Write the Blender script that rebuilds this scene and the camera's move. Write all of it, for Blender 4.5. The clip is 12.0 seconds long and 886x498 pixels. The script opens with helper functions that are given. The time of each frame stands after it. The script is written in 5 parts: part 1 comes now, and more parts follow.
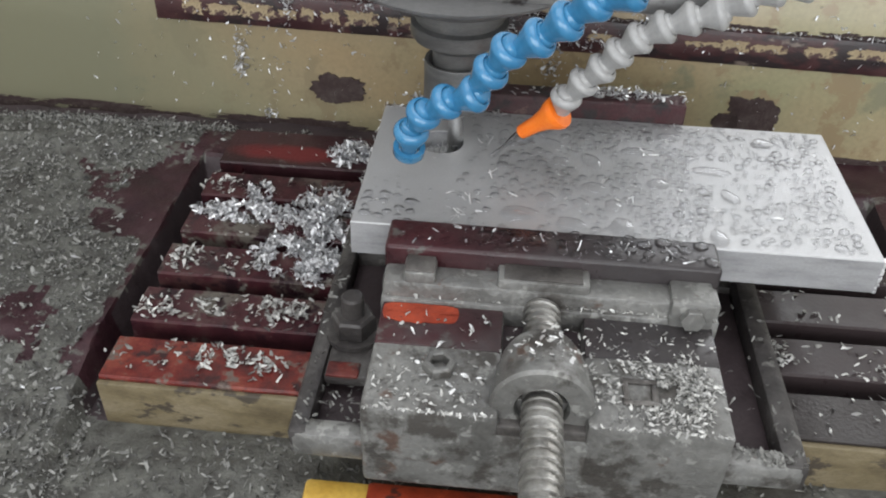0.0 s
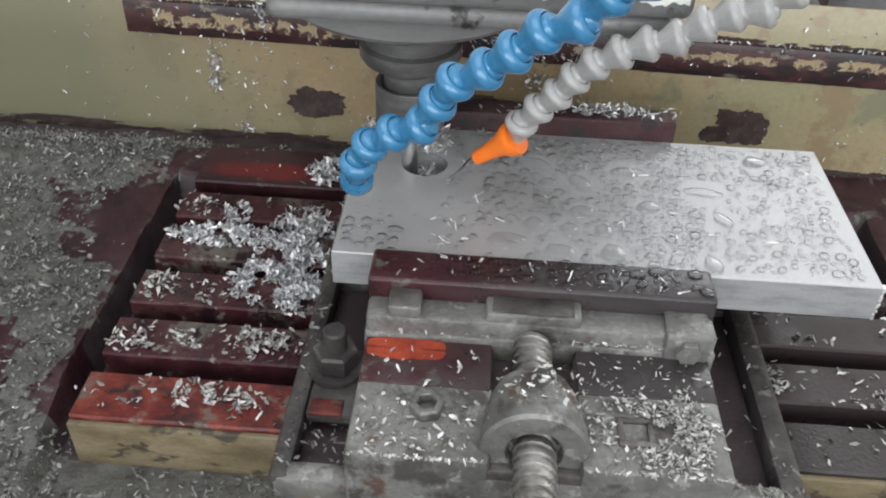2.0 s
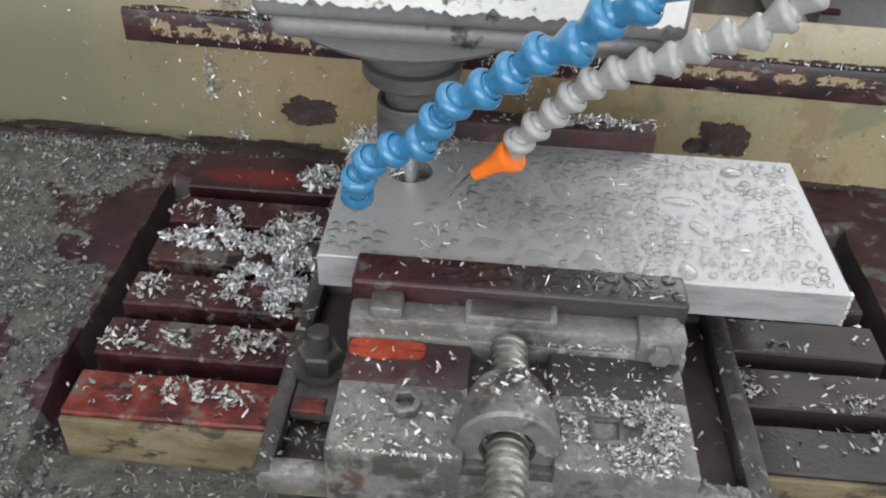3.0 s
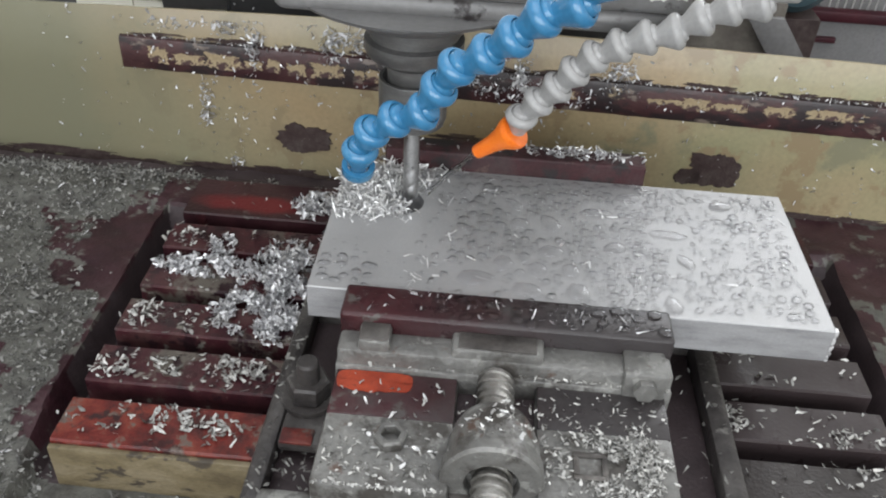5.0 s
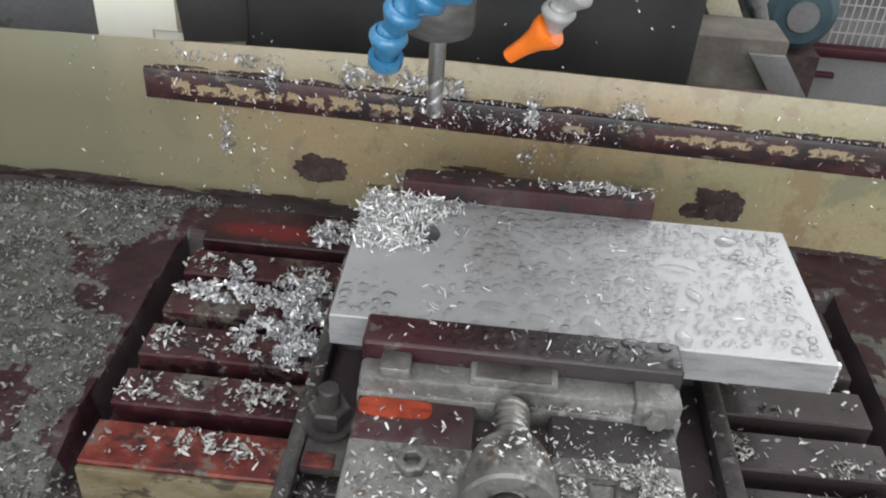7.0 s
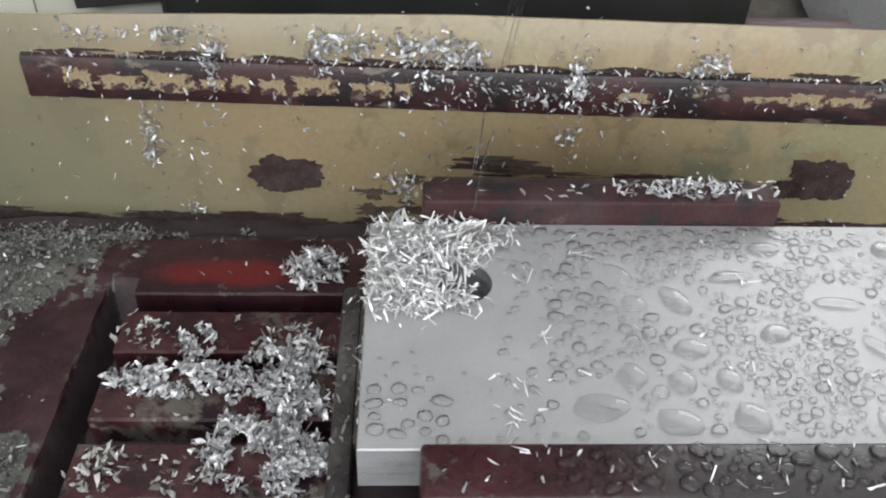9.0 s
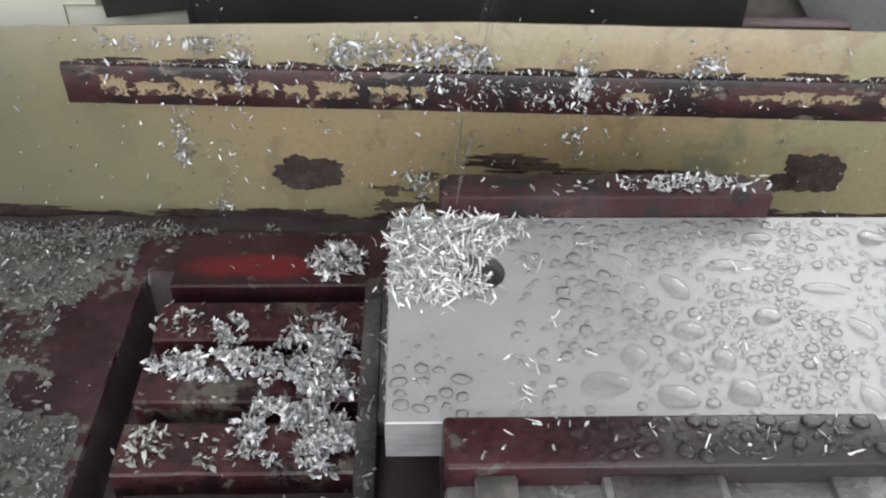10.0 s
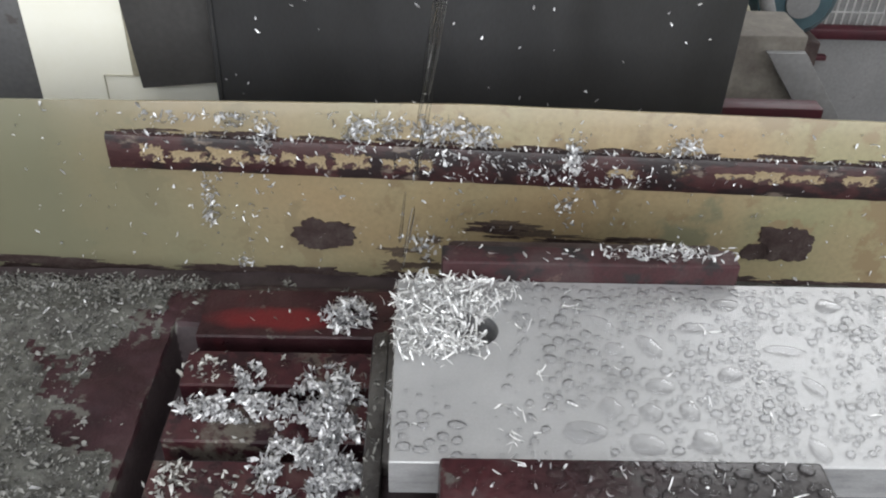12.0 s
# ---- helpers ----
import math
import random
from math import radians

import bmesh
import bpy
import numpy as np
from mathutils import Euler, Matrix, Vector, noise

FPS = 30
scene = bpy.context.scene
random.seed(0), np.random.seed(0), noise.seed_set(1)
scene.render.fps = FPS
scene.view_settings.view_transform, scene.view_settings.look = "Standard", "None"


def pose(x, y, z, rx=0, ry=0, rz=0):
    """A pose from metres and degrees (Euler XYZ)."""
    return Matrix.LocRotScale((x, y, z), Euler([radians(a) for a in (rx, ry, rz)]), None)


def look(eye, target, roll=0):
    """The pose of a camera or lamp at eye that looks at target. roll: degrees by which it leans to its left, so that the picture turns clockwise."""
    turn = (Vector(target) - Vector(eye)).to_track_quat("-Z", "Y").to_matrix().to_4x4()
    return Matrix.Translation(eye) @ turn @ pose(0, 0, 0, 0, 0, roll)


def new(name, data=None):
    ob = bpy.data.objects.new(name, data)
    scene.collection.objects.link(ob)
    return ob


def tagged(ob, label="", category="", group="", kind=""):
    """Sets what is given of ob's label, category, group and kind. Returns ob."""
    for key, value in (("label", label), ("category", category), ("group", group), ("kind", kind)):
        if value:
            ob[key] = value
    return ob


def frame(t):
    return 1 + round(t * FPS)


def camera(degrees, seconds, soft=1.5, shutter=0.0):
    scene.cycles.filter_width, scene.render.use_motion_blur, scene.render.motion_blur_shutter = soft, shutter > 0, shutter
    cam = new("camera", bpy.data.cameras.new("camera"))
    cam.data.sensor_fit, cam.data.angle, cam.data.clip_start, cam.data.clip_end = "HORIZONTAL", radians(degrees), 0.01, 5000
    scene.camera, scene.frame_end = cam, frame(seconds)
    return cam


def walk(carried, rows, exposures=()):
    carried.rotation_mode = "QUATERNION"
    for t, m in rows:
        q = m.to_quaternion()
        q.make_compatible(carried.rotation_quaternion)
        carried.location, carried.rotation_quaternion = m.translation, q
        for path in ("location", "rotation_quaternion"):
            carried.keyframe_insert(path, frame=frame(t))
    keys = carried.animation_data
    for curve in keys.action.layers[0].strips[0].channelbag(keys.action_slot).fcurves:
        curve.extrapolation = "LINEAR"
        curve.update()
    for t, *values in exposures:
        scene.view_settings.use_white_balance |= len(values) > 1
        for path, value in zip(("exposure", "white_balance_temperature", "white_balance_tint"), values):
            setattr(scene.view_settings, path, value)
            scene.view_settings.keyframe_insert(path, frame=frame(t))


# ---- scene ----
cam = camera(54.50, 12.0, soft=2.0)
PATH = [
    (0, (0.0584, -0.3894, 0.3638), (0.0294, 0.0053, 0.0582), 1.87),
    (0.5, (0.0643, -0.3693, 0.3693), (0.0351, 0.0239, 0.0618), 1.76),
    (1, (0.0611, -0.3550, 0.3596), (0.0377, 0.0369, 0.0500), 1.69),
    (1.5, (0.0599, -0.3568, 0.3655), (0.0403, 0.0360, 0.0568), 1.81),
    (2, (0.0534, -0.3628, 0.3680), (0.0359, 0.0305, 0.0598), 2.26),
    (2.5, (0.0585, -0.3734, 0.3731), (0.0402, 0.0224, 0.0682), 2.52),
    (3, (0.0649, -0.3761, 0.3750), (0.0462, 0.0209, 0.0716), 2.74),
    (5, (0.0706, -0.3737, 0.3850), (0.0512, 0.0291, 0.0894), 3.24),
    (5.5, (0.0658, -0.3745, 0.3889), (0.0477, 0.0308, 0.0966), 3.61),
    (6, (0.0664, -0.3724, 0.3944), (0.0481, 0.0379, 0.1092), 3.92),
    (6.5, (0.0676, -0.3778, 0.3922), (0.0495, 0.0344, 0.1099), 4.07),
    (7, (0.0581, -0.3872, 0.3997), (0.0395, 0.0234, 0.1150), 4.09),
    (9, (-0.0053, -0.2013, 0.3363), (0.0157, 0.1868, 0.0217), 2.35),
    (9.5, (-0.0073, -0.2123, 0.3502), (0.0132, 0.1738, 0.0332), 1.78),
    (10, (-0.0109, -0.2276, 0.3563), (0.0055, 0.1586, 0.0391), 1.36),
    (10.5, (-0.0127, -0.2342, 0.3660), (0.0028, 0.1536, 0.0509), 1.55),
    (11, (-0.0147, -0.2453, 0.3756), (0.0012, 0.1463, 0.0651), 1.89),
    (11.5, (-0.0132, -0.2634, 0.3983), (-0.0010, 0.1371, 0.0991), 1.91),
    (12, (-0.0105, -0.2669, 0.3946), (0.0026, 0.1375, 0.1008), 2.22),
]
walk(cam, [(t, look(eye, target, roll)) for t, eye, target, roll in PATH])

# ---- light ----
world = bpy.data.worlds.new("world")
scene.world = world
world.use_nodes = True
wn = world.node_tree.nodes
sky = wn.new("ShaderNodeTexSky")
sky.sky_type, sky.sun_disc, sky.sun_elevation, sky.sun_rotation = "NISHITA", False, radians(40), radians(40)
wn["Background"].inputs["Strength"].default_value = 0.1
world.node_tree.links.new(sky.outputs[0], wn["Background"].inputs["Color"])


def window_light(name, eye, target, w, h, watts, colour=(1, 1, 1)):
    data = bpy.data.lights.new(name, "AREA")
    data.shape, data.size, data.size_y, data.energy, data.color = "RECTANGLE", w, h, watts, colour
    ob = new(name, data)
    ob.matrix_world = look(eye, target)
    return ob


# the workshop's tall north window, the wide south windows and the roof light
window_light("window_daylight", (2.55, 3.92, 1.9), (2.55, 0, 1.3), 3.1, 2.7, 84, (0.97, 0.99, 1.0))
window_light("south_daylight", (0.3, -3.92, 1.6), (0.3, 0, 1.3), 5.4, 2.6, 140, (0.98, 0.99, 1.0))
window_light("roof_daylight", (-0.4, -0.6, 3.42), (-0.4, -0.6, 0), 3.4, 2.6, 50, (1.0, 0.99, 0.98))
scene.view_settings.exposure = 0.51

# ---- materials ----


def mat(name, cols, scale=30.0, rough=(0.4, 0.6), metal=0.0, bump=0.2, bump_scale=None, detail=6.0, stretch=(1, 1, 1), spots=None, coat=0.0, split=(0.35, 0.65), distort=0.0, fade=None, grainy=0.28, spec=0.5):
    """Noise between two or three colours, finer grain in roughness and relief, and optional spots (colour, scale, threshold)."""
    m = bpy.data.materials.new(name)
    m.use_nodes = True
    nt = m.node_tree
    n, l = nt.nodes, nt.links
    b = n["Principled BSDF"]
    tc = n.new("ShaderNodeTexCoord")
    mp = n.new("ShaderNodeMapping")
    mp.inputs["Scale"].default_value = stretch
    l.new(tc.outputs["Object"], mp.inputs["Vector"])
    big = n.new("ShaderNodeTexNoise")
    big.inputs["Scale"].default_value, big.inputs["Detail"].default_value, big.inputs["Roughness"].default_value = scale, detail, 0.62
    big.inputs["Distortion"].default_value = distort
    l.new(mp.outputs[0], big.inputs["Vector"])
    ramp = n.new("ShaderNodeValToRGB")
    els = ramp.color_ramp.elements
    els[0].position, els[1].position = split
    els[0].color, els[1].color = (*cols[0], 1), (*cols[-1], 1)
    if len(cols) == 3:
        e = els.new(sum(split) / 2)
        e.color = (*cols[1], 1)
    l.new(big.outputs["Fac"], ramp.inputs[0])
    fine = n.new("ShaderNodeTexNoise")
    fine.inputs["Scale"].default_value, fine.inputs["Detail"].default_value = bump_scale or scale * 9, 5
    l.new(mp.outputs[0], fine.inputs["Vector"])
    colour = ramp.outputs[0]
    grain = n.new("ShaderNodeMixRGB")
    grain.blend_type = "OVERLAY"
    grain.inputs[0].default_value = grainy
    l.new(colour, grain.inputs[1])
    l.new(fine.outputs["Fac"], grain.inputs[2])
    colour = grain.outputs[0]
    for col, sc, th in spots or ():
        sp = n.new("ShaderNodeTexNoise")
        sp.inputs["Scale"].default_value, sp.inputs["Detail"].default_value, sp.inputs["Roughness"].default_value = sc, 7, 0.65
        l.new(mp.outputs[0], sp.inputs["Vector"])
        r = n.new("ShaderNodeValToRGB")
        r.color_ramp.elements[0].position, r.color_ramp.elements[1].position = th, th + 0.05
        l.new(sp.outputs["Fac"], r.inputs[0])
        mx = n.new("ShaderNodeMixRGB")
        mx.inputs[2].default_value = (*col, 1)
        l.new(r.outputs[0], mx.inputs[0])
        l.new(colour, mx.inputs[1])
        colour = mx.outputs[0]
    if fade:  # colour shift towards one end, for wear or painted shade: (start, end, colour)
        sep = n.new("ShaderNodeSeparateXYZ")
        l.new(tc.outputs["Object"], sep.inputs[0])
        mr = n.new("ShaderNodeMapRange")
        mr.inputs["From Min"].default_value, mr.inputs["From Max"].default_value = fade[0], fade[1]
        mr.inputs["To Min"].default_value, mr.inputs["To Max"].default_value = -0.45, 1.0
        l.new(sep.outputs["X"], mr.inputs["Value"])
        ad = n.new("ShaderNodeMath")
        ad.operation, ad.use_clamp = "MULTIPLY_ADD", True
        ad.inputs[1].default_value = 0.9
        l.new(big.outputs["Fac"], ad.inputs[0])
        l.new(mr.outputs[0], ad.inputs[2])
        mx = n.new("ShaderNodeMixRGB")
        mx.inputs[2].default_value = (*fade[2], 1)
        l.new(ad.outputs[0], mx.inputs[0])
        l.new(colour, mx.inputs[1])
        colour = mx.outputs[0]
    l.new(colour, b.inputs["Base Color"])
    rr = n.new("ShaderNodeMapRange")
    rr.inputs["To Min"].default_value, rr.inputs["To Max"].default_value = rough
    rr.inputs["From Min"].default_value, rr.inputs["From Max"].default_value = 0.3, 0.7
    l.new(big.outputs["Fac"], rr.inputs["Value"])
    l.new(rr.outputs[0], b.inputs["Roughness"])
    b.inputs["Metallic"].default_value = metal
    b.inputs["Coat Weight"].default_value = coat
    b.inputs["Specular IOR Level"].default_value = spec
    b.inputs["Coat Roughness"].default_value = 0.12
    bp = n.new("ShaderNodeBump")
    bp.inputs["Strength"].default_value, bp.inputs["Distance"].default_value = bump, 0.001
    l.new(fine.outputs["Fac"], bp.inputs["Height"])
    l.new(bp.outputs[0], b.inputs["Normal"])
    return m


def per_piece(m, low, high):
    """Tints a chip material island by island."""
    nt = m.node_tree
    n, l = nt.nodes, nt.links
    b = n["Principled BSDF"]
    g = n.new("ShaderNodeNewGeometry")
    r = n.new("ShaderNodeValToRGB")
    r.color_ramp.elements[0].color, r.color_ramp.elements[1].color = (*low, 1), (*high, 1)
    l.new(g.outputs["Random Per Island"], r.inputs[0])
    l.new(r.outputs[0], b.inputs["Base Color"])
    return m


ALU = mat("milled_aluminium", [(0.43, 0.43, 0.435), (0.46, 0.46, 0.465), (0.49, 0.49, 0.495)], 9, (0.44, 0.56), 0.48, 0.06, 900, stretch=(1, 1.4, 1), grainy=0.10)
# plate sides: shade painted in as a darker base, with a rough saw-cut grain
ALU_SIDE = mat("shaded_side_aluminium", [(0.30, 0.30, 0.31), (0.38, 0.38, 0.39), (0.43, 0.43, 0.44)], 30, (0.45, 0.6), 0.5, 0.3, 500, stretch=(1, 1, 5))
RAIL_RED = mat("oily_maroon_table", [(0.020, 0.008, 0.011), (0.050, 0.014, 0.018), (0.075, 0.034, 0.033)], 30, (0.2, 0.5), 0.0, 0.25, 380, spots=[((0.105, 0.092, 0.078), 21, 0.535), ((0.020, 0.008, 0.011), 42, 0.54), ((0.17, 0.16, 0.14), 90, 0.60)], coat=0.15, fade=(0.02, 0.30, (0.040, 0.030, 0.031)), spec=0.22)
RAIL_FRONT = mat("worn_red_oxide_table", [(0.04, 0.013, 0.014), (0.13, 0.021, 0.017), (0.21, 0.048, 0.03)], 30, (0.25, 0.5), 0.0, 0.5, 400, split=(0.38, 0.62), spots=[((0.035, 0.015, 0.016), 28, 0.535), ((0.13, 0.10, 0.085), 60, 0.57)], coat=0.12, fade=(-0.03, 0.2, (0.036, 0.031, 0.030)), spec=0.25)
PATCH_RED = mat("wet_red_oxide", [(0.10, 0.012, 0.012), (0.17, 0.018, 0.016)], 40, (0.25, 0.4), 0.0, 0.2, 500, coat=0.2)
RAIL_GREY = mat("oily_grey_table", [(0.05, 0.014, 0.014), (0.085, 0.05, 0.048), (0.16, 0.15, 0.14)], 26, (0.25, 0.45), 0.2, 0.25, 700, coat=0.25)
FRONT_PAINT = mat("dirty_ochre_paint", [(0.10, 0.078, 0.045), (0.15, 0.12, 0.068), (0.20, 0.165, 0.105)], 26, (0.4, 0.6), 0.0, 0.4, 400, stretch=(1, 1, 2), spots=[((0.055, 0.044, 0.032), 38, 0.585)])
# the fade gives the guard's left end a greener tone and painted-in shade
YELLOW = mat("aged_yellow_paint", [(0.325, 0.232, 0.130), (0.300, 0.250, 0.148), (0.255, 0.258, 0.145)], 3.2, (0.3, 0.45), 0.0, 0.06, 260, split=(0.36, 0.64), detail=3, spots=[((0.17, 0.14, 0.09), 100, 0.64), ((0.25, 0.19, 0.11), 26, 0.54), ((0.20, 0.19, 0.12), 9, 0.60)], coat=0.2, grainy=0.22, fade=(0.0, -0.40, (0.165, 0.160, 0.105)))
GRIME = mat("black_brown_grime", [(0.030, 0.018, 0.017), (0.052, 0.036, 0.034), (0.072, 0.056, 0.052)], 70, (0.4, 0.65), 0.0, 0.5, 600, spec=0.25)
GRIME_THIN = mat("thin_brown_grime", [(0.07, 0.05, 0.04), (0.12, 0.09, 0.065)], 90, (0.4, 0.6), 0.0, 0.3, 600)
BOARD = mat("dark_grey_board", [(0.040, 0.038, 0.038), (0.062, 0.060, 0.059)], 9, (0.5, 0.7), 0.0, 0.2, 200)
FLAKED = mat("maroon_rail_paint", [(0.032, 0.012, 0.014), (0.065, 0.026, 0.026)], 40, (0.35, 0.55), 0.0, 0.3, 500, stretch=(0.55, 1, 1), spots=[((0.020, 0.013, 0.014), 24, 0.50), ((0.15, 0.12, 0.10), 75, 0.61), ((0.30, 0.24, 0.15), 60, 0.66)])
FLAKE = mat("cream_paint_flake", [(0.27, 0.205, 0.12), (0.38, 0.31, 0.195)], 60, (0.4, 0.6), 0.0, 0.3, 500, spots=[((0.06, 0.03, 0.03), 95, 0.50)])
TRAY = mat("matted_sludge", [(0.05, 0.047, 0.042), (0.085, 0.084, 0.075), (0.13, 0.13, 0.115)], 60, (0.5, 0.75), 0.0, 0.9, 420)
TRAY_RED = mat("wet_maroon_tray", [(0.022, 0.009, 0.012), (0.038, 0.015, 0.019), (0.05, 0.026, 0.029)], 18, (0.3, 0.55), 0.0, 0.5, 380, spots=[((0.10, 0.096, 0.085), 48, 0.57)], spec=0.3)
DARK = mat("dark_recess", [(0.034, 0.025, 0.027), (0.060, 0.045, 0.048)], 30, (0.45, 0.7), 0.0, 0.4, 400, spec=0.3)
CAST = mat("oily_cast_iron", [(0.105, 0.102, 0.096), (0.165, 0.163, 0.155), (0.215, 0.213, 0.203)], 26, (0.28, 0.55), 0.2, 0.7, 340, spots=[((0.11, 0.07, 0.055), 30, 0.60), ((0.27, 0.27, 0.255), 85, 0.57), ((0.070, 0.064, 0.058), 19, 0.53)], coat=0.15)
RAIL_BACK = mat("maroon_back_rail", [(0.020, 0.008, 0.010), (0.034, 0.012, 0.015), (0.045, 0.022, 0.024)], 24, (0.25, 0.45), 0.0, 0.4, 400, coat=0.05, spots=[((0.09, 0.085, 0.075), 55, 0.60)], spec=0.3)


def red_stain(m, centre, reach, colour):
    """A blotch of red paint showing through, with its own ragged outline."""
    nt = m.node_tree
    n, l = nt.nodes, nt.links
    b = n["Principled BSDF"]
    old = b.inputs["Base Color"].links[0].from_socket
    tc, mp, no, gr, ad, rp, mx = (n.new("ShaderNode" + k) for k in ("TexCoord", "Mapping", "TexNoise", "TexGradient", "Math", "ValToRGB", "MixRGB"))
    mp.inputs["Location"].default_value = [-c / r for c, r in zip(centre, reach)]
    mp.inputs["Scale"].default_value = [1 / r for r in reach]
    gr.gradient_type = "SPHERICAL"
    no.inputs["Scale"].default_value, no.inputs["Detail"].default_value = 45, 6
    ad.operation = "MULTIPLY_ADD"
    ad.inputs[1].default_value = 0.7
    rp.color_ramp.elements[0].position, rp.color_ramp.elements[1].position = 0.42, 0.85
    mx.inputs[2].default_value = (*colour, 1)
    l.new(tc.outputs["Object"], mp.inputs["Vector"])
    l.new(mp.outputs[0], gr.inputs["Vector"])
    l.new(tc.outputs["Object"], no.inputs["Vector"])
    l.new(no.outputs["Fac"], ad.inputs[0])
    l.new(gr.outputs["Fac"], ad.inputs[2])
    l.new(ad.outputs[0], rp.inputs[0])
    l.new(rp.outputs[0], mx.inputs[0])
    l.new(old, mx.inputs[1])
    l.new(mx.outputs[0], b.inputs["Base Color"])
    return m


red_stain(RAIL_BACK, (-0.108, 0.190, 0.0), (0.060, 0.015, 0.05), (0.115, 0.012, 0.015))
EAR = mat("oily_black_iron", [(0.028, 0.025, 0.025), (0.055, 0.050, 0.048), (0.105, 0.100, 0.095)], 26, (0.3, 0.55), 0.1, 0.5, 380, spots=[((0.15, 0.145, 0.135), 60, 0.60)], spec=0.4)
CAST_DARK = mat("dirty_cast_iron", [(0.045, 0.04, 0.038), (0.10, 0.092, 0.086), (0.16, 0.15, 0.14)], 28, (0.35, 0.55), 0.4, 0.4, 420)
JAW_RED = mat("wet_maroon_jaw", [(0.028, 0.010, 0.012), (0.052, 0.015, 0.018), (0.06, 0.040, 0.041)], 20, (0.22, 0.45), 0.0, 0.35, 380, coat=0.12, fade=(0.02, 0.16, (0.044, 0.039, 0.040)), spec=0.3, spots=[((0.085, 0.075, 0.07), 60, 0.58)])
JAW_DARK = mat("dark_maroon_jaw", [(0.032, 0.019, 0.020), (0.056, 0.024, 0.027), (0.060, 0.040, 0.041)], 22, (0.4, 0.6), 0.0, 0.3, 400, spec=0.2, spots=[((0.028, 0.025, 0.026), 26, 0.52), ((0.10, 0.065, 0.06), 70, 0.62)])
ORANGE_PAINT = mat("orange_red_paint", [(0.22, 0.03, 0.014), (0.38, 0.055, 0.02)], 60, (0.35, 0.5), 0.0, 0.25, 500, spots=[((0.09, 0.025, 0.02), 60, 0.6)])
STEEL = mat("steel_screw", [(0.20, 0.19, 0.175), (0.34, 0.33, 0.31), (0.46, 0.45, 0.43)], 60, (0.28, 0.45), 0.85, 0.3, 700)
BLACKSTEEL = mat("blackened_steel", [(0.10, 0.10, 0.10), (0.14, 0.138, 0.136), (0.19, 0.188, 0.185)], 30, (0.34, 0.5), 0.5, 0.12, 600, stretch=(1, 1, 4))
CARBIDE = mat("bright_end_mill", [(0.42, 0.42, 0.42), (0.62, 0.62, 0.62)], 60, (0.25, 0.4), 1.0, 0.1, 600)
NOSE = mat("grey_spindle_nose", [(0.15, 0.148, 0.147), (0.19, 0.188, 0.187), (0.23, 0.228, 0.226)], 12, (0.38, 0.55), 0.15, 0.15, 300, grainy=0.2, spots=[((0.05, 0.044, 0.044), 34, 0.60)])
FLAKE_WHITE = mat("flaking_white_paint", [(0.62, 0.62, 0.60), (0.74, 0.74, 0.71)], 20, (0.4, 0.6), 0.0, 0.3, 300, spots=[((0.11, 0.085, 0.08), 38, 0.57)])
BLUE = mat("blue_plastic", [(0.030, 0.165, 0.33), (0.052, 0.215, 0.39)], 40, (0.16, 0.32), 0.0, 0.05, 500, coat=0.35, grainy=0.15)
GREYP = mat("grey_plastic", [(0.31, 0.308, 0.305), (0.38, 0.378, 0.374)], 40, (0.32, 0.45), 0.0, 0.08, 500, coat=0.15, grainy=0.15, spots=[((0.24, 0.235, 0.225), 70, 0.62)])
ORANGE = mat("orange_plastic", [(0.85, 0.17, 0.012), (0.92, 0.21, 0.016)], 40, (0.32, 0.42), 0.0, 0.05, 500)
RUBBER = mat("dark_joint", [(0.02, 0.02, 0.022), (0.05, 0.05, 0.055)], 60, (0.5, 0.6), 0.0, 0.1)
CHIP = per_piece(mat("aluminium_swarf", [(0.5, 0.5, 0.5), (0.8, 0.8, 0.8)], 200, (0.3, 0.48), 0.6, 0.2, 1500), (0.30, 0.30, 0.31), (0.84, 0.84, 0.85))
CHIP_DULL = per_piece(mat("dull_swarf", [(0.2, 0.2, 0.19), (0.5, 0.5, 0.48)], 200, (0.45, 0.65), 0.3, 0.3, 1500), (0.045, 0.043, 0.040), (0.30, 0.298, 0.28))
CHIP_MID = per_piece(mat("wet_swarf", [(0.2, 0.2, 0.19), (0.5, 0.5, 0.48)], 200, (0.35, 0.5), 0.45, 0.3, 1500), (0.14, 0.138, 0.13), (0.66, 0.655, 0.63))
BLACKPANEL = mat("black_sheet_cover", [(0.022, 0.022, 0.023), (0.034, 0.034, 0.036)], 3, (0.4, 0.55), 0.0, 0.05, 200, stretch=(4, 1, 1))
CREAM = mat("cream_enamel", [(0.86, 0.84, 0.72), (0.90, 0.89, 0.80)], 6, (0.35, 0.5), 0.0, 0.05, 200, spots=[((0.6, 0.5, 0.28), 16, 0.70)], grainy=0.1)
GREYWALL = mat("grey_enamel", [(0.11, 0.11, 0.114), (0.15, 0.15, 0.154)], 5, (0.45, 0.6), 0.0, 0.1, 200, spots=[((0.08, 0.073, 0.07), 24, 0.62)])
SHEET = mat("dull_grey_sheet", [(0.15, 0.148, 0.15), (0.19, 0.188, 0.19)], 9, (0.45, 0.6), 0.0, 0.1, 200, spots=[((0.11, 0.10, 0.10), 30, 0.63)])
CREAM_DULL = mat("dull_cream_paint", [(0.36, 0.33, 0.25), (0.44, 0.41, 0.31)], 12, (0.5, 0.65), 0.0, 0.1, 200)
CONCRETE = mat("stained_concrete", [(0.08, 0.068, 0.058), (0.13, 0.116, 0.10), (0.20, 0.185, 0.16)], 16, (0.6, 0.8), 0.0, 0.4, 200)
